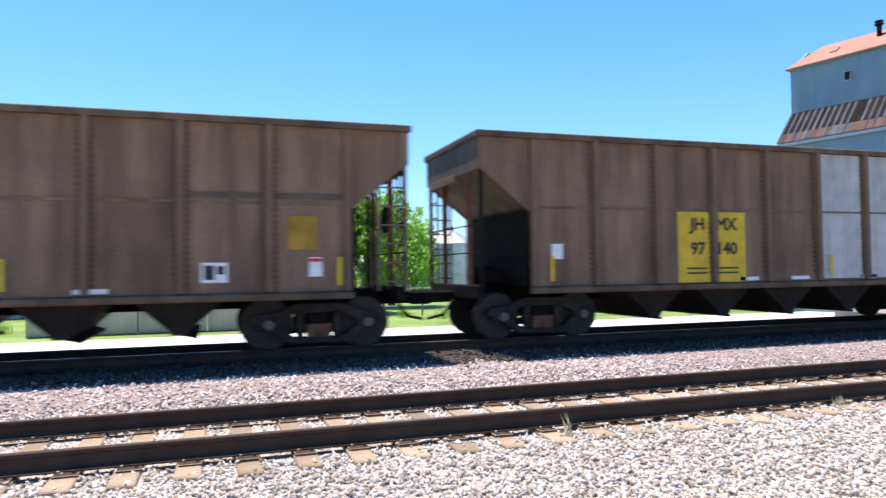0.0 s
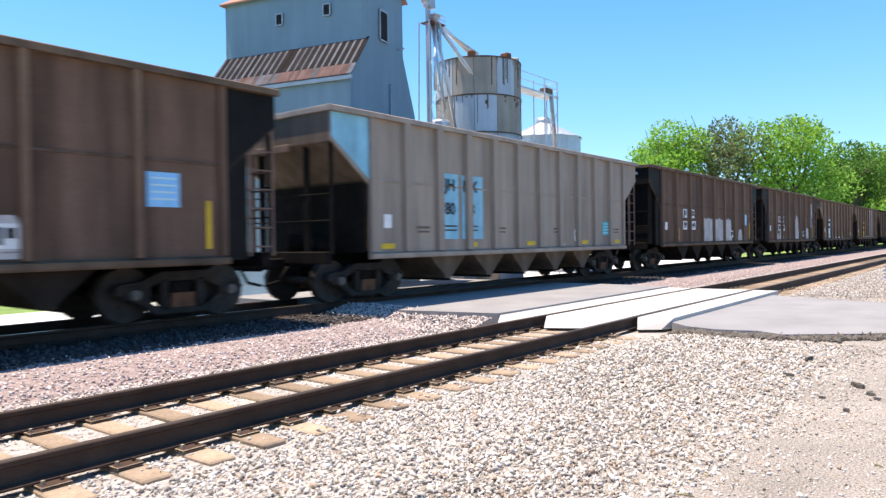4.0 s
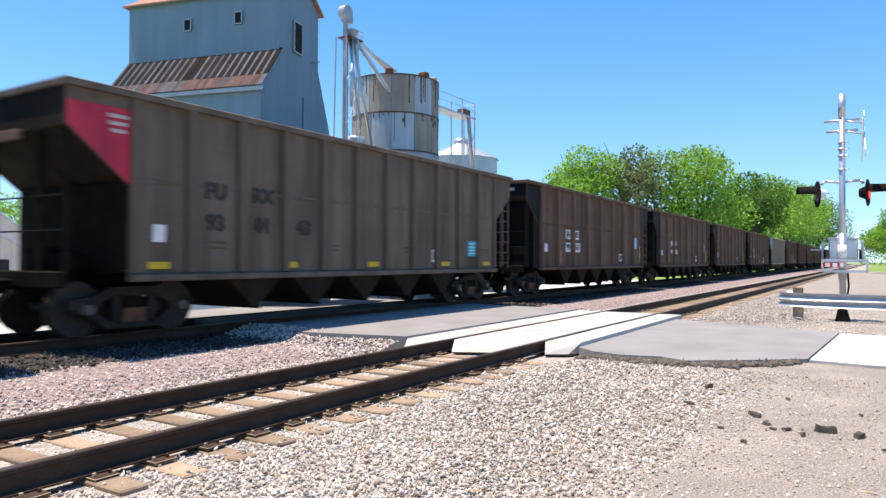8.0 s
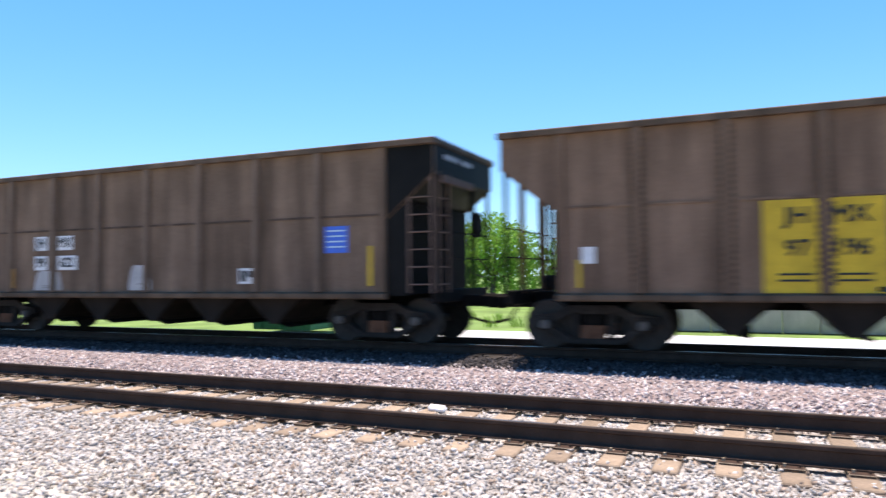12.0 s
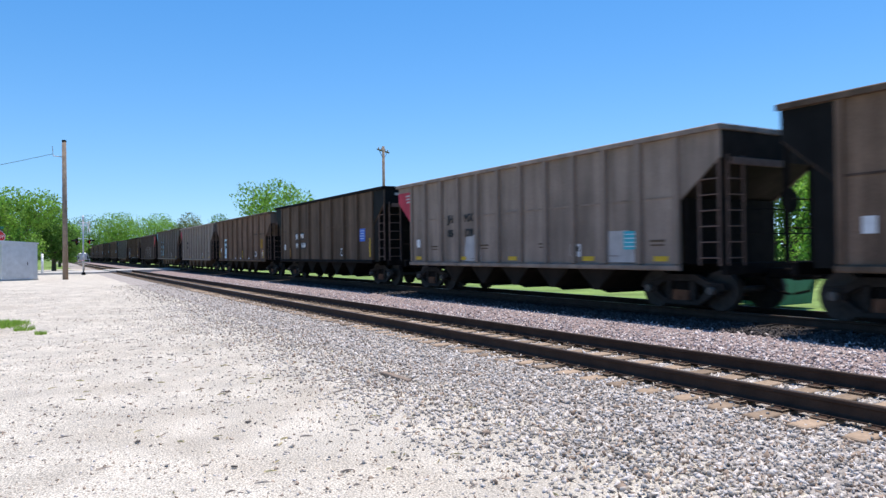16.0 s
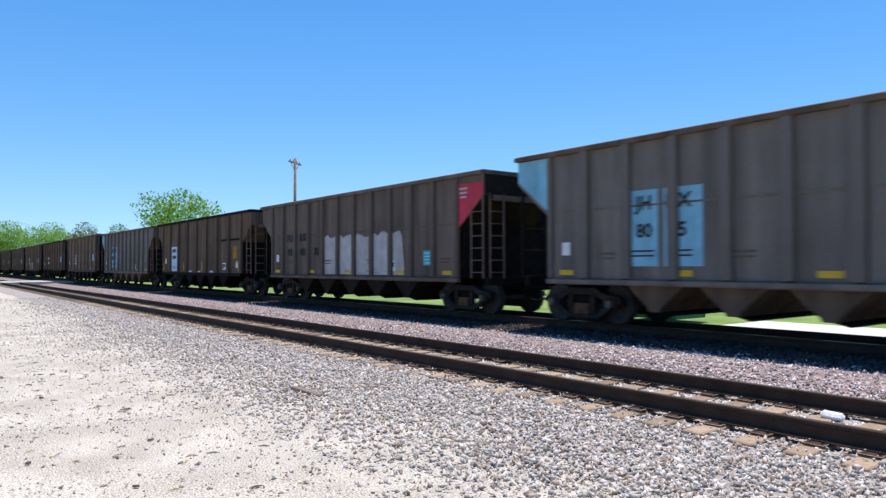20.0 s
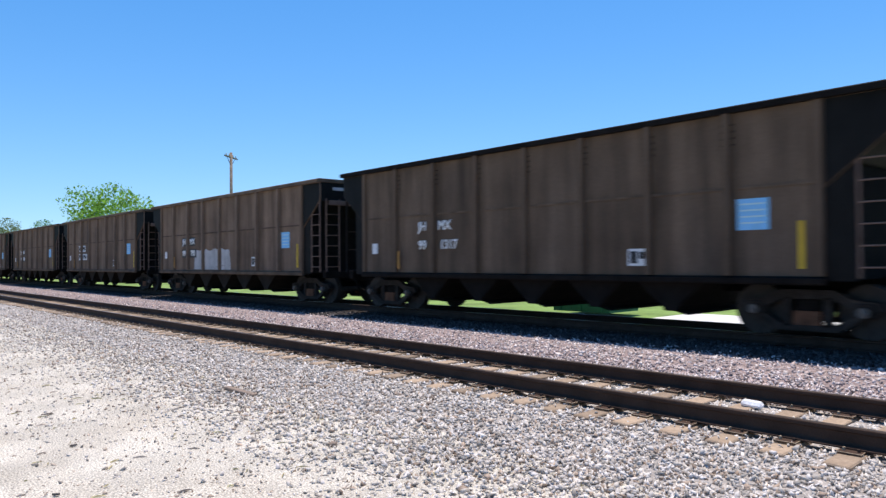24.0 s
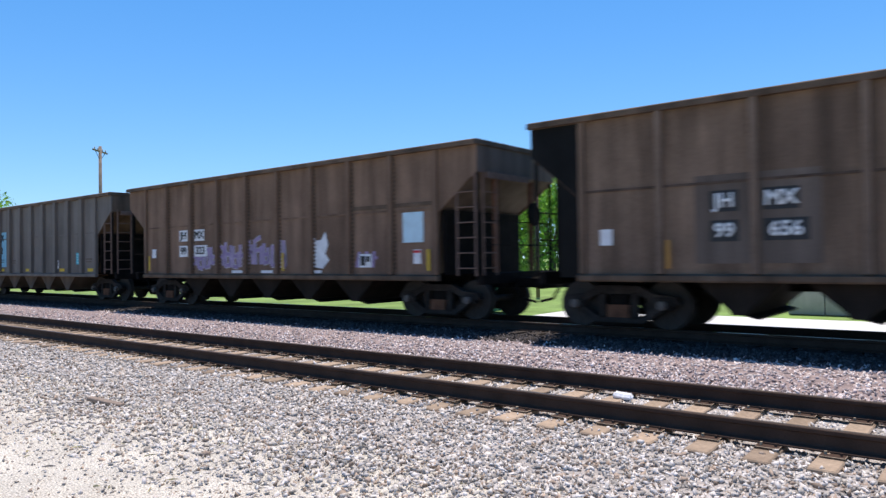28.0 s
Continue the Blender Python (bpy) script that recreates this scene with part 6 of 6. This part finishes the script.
mixed("crib_stones", x, y, on_bed(y, P_S) - 0.016, 0.017, 0.035, GREYS, 11, "grey crushed ballast stones between the rails")
P_M = [(8.4, -0.23), (9.2, -0.23), (9.8, -0.25), (10.3, -0.20), (11.6, -0.10), (12.9, -0.10)]
x, y = spread(rg, 80000, -60, 60, 8.45, 12.9, 12)
ok = ((x < 18.9) | (x > 28.3)) & (y < 11.45 + rg.normal(0, 0.12, len(x)))
x, y = x[ok], y[ok]
mixed("pink_ballast_stones", x, y, on_bed(y, P_M) + rg.uniform(-0.01, 0.015, len(x)), 0.017, 0.038, ((PINKSTONE, 0.62), (ROSESTONE, 0.38)), 21, "pinkish crushed ballast stones beside the main line")
# darker stones continue the painted train shadow
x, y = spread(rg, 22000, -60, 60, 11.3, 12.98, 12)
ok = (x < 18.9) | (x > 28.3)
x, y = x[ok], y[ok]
stones("coal_dusted_stones", np.stack([x, y, np.full(len(x), -0.1) + rg.uniform(-0.01, 0.015, len(x))], 1), rg.uniform(0.022, 0.046, len(x)), DARKSTONE, 27, "ballast stones under the main line darkened as train shadow")
# loose stones thinning out over the lot, thicker by the road
n = 16000
x = rg.uniform(-26, 19.5, n)
y = 5.0 - np.abs(rg.normal(0, 1.6, n))
mixed("loose_stones", x, y, GZ + 0.02 + RAMP * LIFT(x, y), 0.008, 0.024, GREYS, 31, "loose grey stones scattered over the gravel")
LOTMIX = ((PEBBLE, 0.5), (PALESTONE, 0.25), (BROWNSTONE, 0.25))
n = 12000
x = 19.6 - 9.5 * rg.random(n) ** 1.2
y = 6.2 - np.abs(rg.normal(0, 1.5, n))
mixed("road_edge_stones", x, y, GZ + 0.02 + RAMP * LIFT(x, y), 0.008, 0.026, GREYS, 41, "loose stones on the gravel by the road edge")
n = 36000
x, y = -1.0 - 40 * rg.random(n) ** 1.5, 4.8 - 10 * rg.random(n) ** 1.2
mixed("lot_pebbles", x, y, np.full(n, GZ + 0.012), 0.004, 0.015, LOTMIX, 51, "small brown and pale pebbles scattered over the gravel lot")
n = 7000
x, y = -1.0 - 45 * rg.random(n) ** 1.5, 3.6 - 8 * rg.random(n)
mixed("lot_stones", x, y, np.full(n, GZ + 0.014), 0.009, 0.024, ((STONE, 0.4), (PALESTONE, 0.35), (PEBBLE, 0.25)), 56, "dark loose stones lying about the gravel lot")
n = 15000
x, y = 20.0 - 10 * rg.random(n), rg.uniform(-3, 4.8, n)
mixed("roadside_pebbles", x, y, GZ + 0.014 + RAMP * LIFT(x, y), 0.005, 0.015, LOTMIX, 61, "small pebbles scattered by the road edge")

n = 9000
x, y = 24.6 + 22 * rg.random(n) ** 1.6, 6.1 - 9 * rg.random(n)
ok = (x > 24.6 + np.clip(y - 3.2, 0, 3) * 0.8)
x, y = x[ok], y[ok]
mixed("verge_stones", x, y, np.full(len(x), GZ + 0.1), 0.014, 0.04, GREYS, 66, "grey stones round the foot of the crossing signal")
# crumbled asphalt along the broken road edge
n = 2600
u = rg.random(n)
x = np.interp(u, [0, 0.2, 0.45, 0.7, 1.0], [20.3, 19.65, 19.8, 20.2, 21.0]) - np.abs(rg.normal(0, 0.16, n))
y = np.interp(u, [0, 0.2, 0.45, 0.7, 1.0], [6.1, 5.3, 4.5, 3.6, 2.9]) + rg.normal(0, 0.05, n)
stones("asphalt_crumbs", np.stack([x, y, GZ + 0.03 + RAMP * LIFT(x, y)], 1), rg.uniform(0.012, 0.05, n), CHUNK, 71, "dark crumbled asphalt along the broken road edge")

# broken asphalt lumps near the road edge and in the lot
chunk_spots = ((18.17, 3.64, 0.27), (17.18, 3.67, 0.26), (16.98, 2.95, 0.3), (16.54, 2.6, 0.2), (16.65, 2.29, 0.34), (16.68, 2.8, 0.2), (17.8, 3.44, 0.14), (17.94, 2.73, 0.17), (15.9, 2.9, 0.13), (16.3, 3.17, 0.12), (16.62, 2.0, 0.3), (16.5, 2.72, 0.14), (16.4, 2.45, 0.16), (15.6, 3.9, 0.07), (15.2, 4.2, 0.06),
               (19.2, 4.6, 0.1), (19.3, 3.9, 0.1), (-9.0, 4.3, 0.1), (-9.3, 4.15, 0.08), (-8.7, 4.2, 0.06), (-10.9, 1.35, 0.05), (-13.3, 1.1, 0.07), (-9.4, 2.1, 0.05), (-7.6, 1.9, 0.05), (16.2, 1.8, 0.1), (17.5, 2.0, 0.12), (-6.1, 1.4, 0.04), (-7.4, 0.8, 0.05))
for k, (x, y, s) in enumerate(chunk_spots):
    s *= 0.2 if x > 15 else 0.5
    lift = RAMP * rise(x, y)
    rnd = random.Random(k)
    rim = [(s * rnd.uniform(1.1, 1.7) * math.cos(q), s * rnd.uniform(0.5, 0.9) * math.sin(q)) for q in (0.2, 1.1, 2.0, 2.9, 3.9, 4.7, 5.6)]
    bm = bmesh.new()
    lo = [bm.verts.new((u * 1.06, v * 1.06, -0.3 * s)) for u, v in rim]
    hi = [bm.verts.new((u * 0.92 + rnd.uniform(-0.1, 0.1) * s, v * 0.9, s * rnd.uniform(0.2, 0.38 if k % 4 else 0.8))) for u, v in rim]
    bm.faces.new(hi)
    bm.faces.new(lo[::-1])
    for q in range(7):
        bm.faces.new((lo[q], lo[(q + 1) % 7], hi[(q + 1) % 7], hi[q]))
    ob = part("asphalt_lump", from_bm("asphalt_lump", bm, CHUNK), None, (x, y, GZ + 0.03 + s * 0.1 + lift), "", (0, 0, rnd.uniform(0, 180)))
    tagged(ob, "dark broken asphalt lump lying on the gravel", "rubble", "asphalt lumps")
tagged(part("wood_scrap", box("wood_scrap", (0.62, 0.09, 0.05), POLEWOOD, 0.01), None, (-8.97, 4.32, GZ + 0.055), "", (0, 4, 12)), "weathered brown wood scrap on the ballast", "scrap wood")
tagged(part("white_stone", box("white_stone", (0.24, 0.13, 0.08), SIGNWHITE, 0.03), None, (-3.68, 8.1, -0.19), "", (8, 5, 15)), "bright white stone lying between the rails", "stone")


def litter(name, spots, mat, seed, label):
    """Thin twigs and straws lying about, thicker round some spots."""
    rnd = random.Random(seed)
    vs, fs = [], []
    for cx, cy, rx, ry, n in spots:
        for k in range(n):
            x, y, a = rnd.gauss(cx, rx), rnd.gauss(cy, ry), rnd.uniform(0, 3.14)
            l, w, z = rnd.uniform(0.015, 0.07), rnd.uniform(0.002, 0.005), GZ + 0.02
            c, q, o = math.cos(a), math.sin(a), len(vs)
            for u, v, dz in ((-l, -w, 0), (l, -w, rnd.uniform(0, 0.02)), (l * 0.9, w, 0.012), (-l * 0.9, w, 0.012), (0, 0, 0.02)):
                vs.append((x + u * c - v * q, y + u * q + v * c, z + dz))
            fs += [(o, o + 1, o + 4), (o + 1, o + 2, o + 4), (o + 2, o + 3, o + 4), (o + 3, o, o + 4)]
    tagged(new(name, mesh(name, vs, fs, mat)), label, "litter", "", "stuff")


litter("twigs", [(-9.0, 4.2, 0.5, 0.2, 90), (-8.7, 3.9, 0.7, 0.3, 60), (-8, 1.5, 4, 1.8, 130), (-14, 1.5, 5, 1.8, 90), (15.5, 2.2, 1.6, 1.0, 50)], PEBBLE, 3, "dark dry twigs scattered over the gravel")
litter("straws", [(-8, 2.5, 4, 1.6, 120), (3, 6.3, 5, 0.15, 60), (14, 6.3, 4, 0.2, 50), (15.5, 3, 2, 1.2, 50)], DRYBLADE, 4, "pale dry straws lying on the gravel and ballast")


def tuft(x, y, z, n, h, mat, seed, label):
    rnd = random.Random(seed)
    vs, fs = [], []
    for k in range(n):
        a, r = rnd.uniform(0, 6.28), rnd.uniform(0, 0.05 + 0.004 * n)
        bx, by = r * math.cos(a), r * math.sin(a)
        l, ang = h * rnd.uniform(0.5, 1.1), rnd.uniform(0, 6.28)
        tx, ty = bx + 0.4 * l * math.cos(ang), by + 0.4 * l * math.sin(ang)
        o = len(vs)
        vs += [(bx - 0.006, by, 0), (bx + 0.006, by, 0), ((bx + tx) / 2 + 0.005, (by + ty) / 2, l * 0.6), (tx, ty, l)]
        fs += [(o, o + 1, o + 2), (o, o + 2, o + 3)]
    tagged(part("grass_tuft", mesh("grass_tuft", vs, fs, mat), None, (x, y, z)), label, "grass", "grass tufts")


tuft(3.5, 6.45, -0.22, 9, 0.24, DRYBLADE, 1, "dry straw-coloured grass tuft beside a tie")
tuft(7.2, 6.5, -0.22, 8, 0.2, DRYBLADE, 2, "dry straw-coloured grass tuft beside a tie")
for k, (x, y, r, n) in enumerate(((-21.9, -1.0, 0.75, 1500), (-20.2, -0.35, 0.25, 160), (-18.8, 0.0, 0.12, 60), (-19.9, -1.6, 0.2, 120))):
    rnd = random.Random(40 + k)
    vs, fs = [], []
    for q in range(n):
        a, rr = rnd.uniform(0, 6.28), r * math.sqrt(rnd.random()) * rnd.uniform(0.7, 1.15)
        bx, by, l = 1.6 * rr * math.cos(a), rr * math.sin(a), rnd.uniform(0.05, 0.13)
        o = len(vs)
        vs += [(bx - 0.008, by - 0.008, 0), (bx + 0.008, by + 0.008, 0), (bx + rnd.uniform(-0.05, 0.05), by + rnd.uniform(-0.05, 0.05), l)]
        fs.append((o, o + 1, o + 2))
    tagged(part("grass_patch", mesh("grass_patch", vs, fs, BLADE), None, (x, y, GZ + 0.012)), "low patch of bright green grass in the gravel", "grass", "grass patches", "stuff")
for k in range(26):
    rnd = random.Random(140 + k)
    tuft(rnd.uniform(-11, 26), rnd.uniform(22, 26.5), GZ, 60, 0.4, BLADE, 160 + k, "rough green grass tuft beyond the road")

# ---- ties of the siding, plates and spikes ----
tie_me = box("tie", (0.225, 2.6, 0.17), TIE, 0.012)
bm = bmesh.new()
add_box(bm, (0, 0, 0), (0.2, 0.38, 0.022), 0.004)
flat = len(bm.faces)
for sx in (-0.06, 0.06):
    for sy in (-0.115, 0.115):
        add_box(bm, (sx, sy, 0.02), (0.02, 0.028, 0.034))
bm.faces.ensure_lookup_table()
for f in bm.faces[flat:]:
    f.material_index = 1
plate_me = from_bm("tie_plate", bm, PLATE)
plate_me.materials.append(RAILSIDE)
near_n = 0
rest = []
for k in range(-600, 640):
    x = 0.51 * k + 0.33
    rnd = random.Random(k + 5000)
    dx, turn, dz = rnd.uniform(-0.025, 0.025), rnd.uniform(-1.2, 1.2), rnd.uniform(-0.012, 0.006)
    if 19.2 < x < 28.2 or not -150 < x < 150:
        continue
    if -38 < x < 54:
        part("tie", tie_me, siding, (x + dx, 7.6 + rnd.uniform(-0.04, 0.04), -0.295 + dz), "", (0, 0, turn))
        if -30 < x < 32:
            for yy in (6.852, 8.359):
                part("tie_plate", plate_me, siding, (x + dx, yy, -0.196), "", (0, 0, turn))
    else:
        rest.append(((x, 7.6, -0.295), (0.225, 2.6, 0.17)))
tagged(part("far_ties", joined_boxes("far_ties", rest, TIE), siding), "", "", "", "stuff")


# ---- what moves ----
def train_x(t):
    """The left end of car 0 at t seconds: the train slows a little."""
    u = min(1.0, max(0.0, (t - 10.1) / 1.2))
    return -10.6635 + 19.59124 * t - 0.0144747 * t * t - (0.9 - 0.16 * max(0.0, 1 - t)) * (1 - u * u * (3 - 2 * u))


def motions():
    for n, kind, spec_n, car in CARS:
        rows = []
        for t in (0, 3, 6, 9, 10, 10.4, 10.7, 11, 11.4, 12, 16, 20, 24, 28):
            rows.append((t, pose(train_x(t) - PITCH * n + HALF, TRACK_Y, TRACK_Z)))
        walk(car, rows)
    sets = [o for o in scene.objects if o.name.startswith("wheelset")]
    lead = sets[0]
    walk(lead, [(k / FPS, pose(0, 0, 0, 0, math.degrees((train_x(k / FPS) - train_x(0)) / RWHEEL) % 360, 0)) for k in range(28 * FPS + 1)])
    for w in sets[1:]:
        w.rotation_mode = "QUATERNION"
        keys = w.animation_data_create()
        keys.action = lead.animation_data.action
        keys.action_slot = lead.animation_data.action_slot


motions()
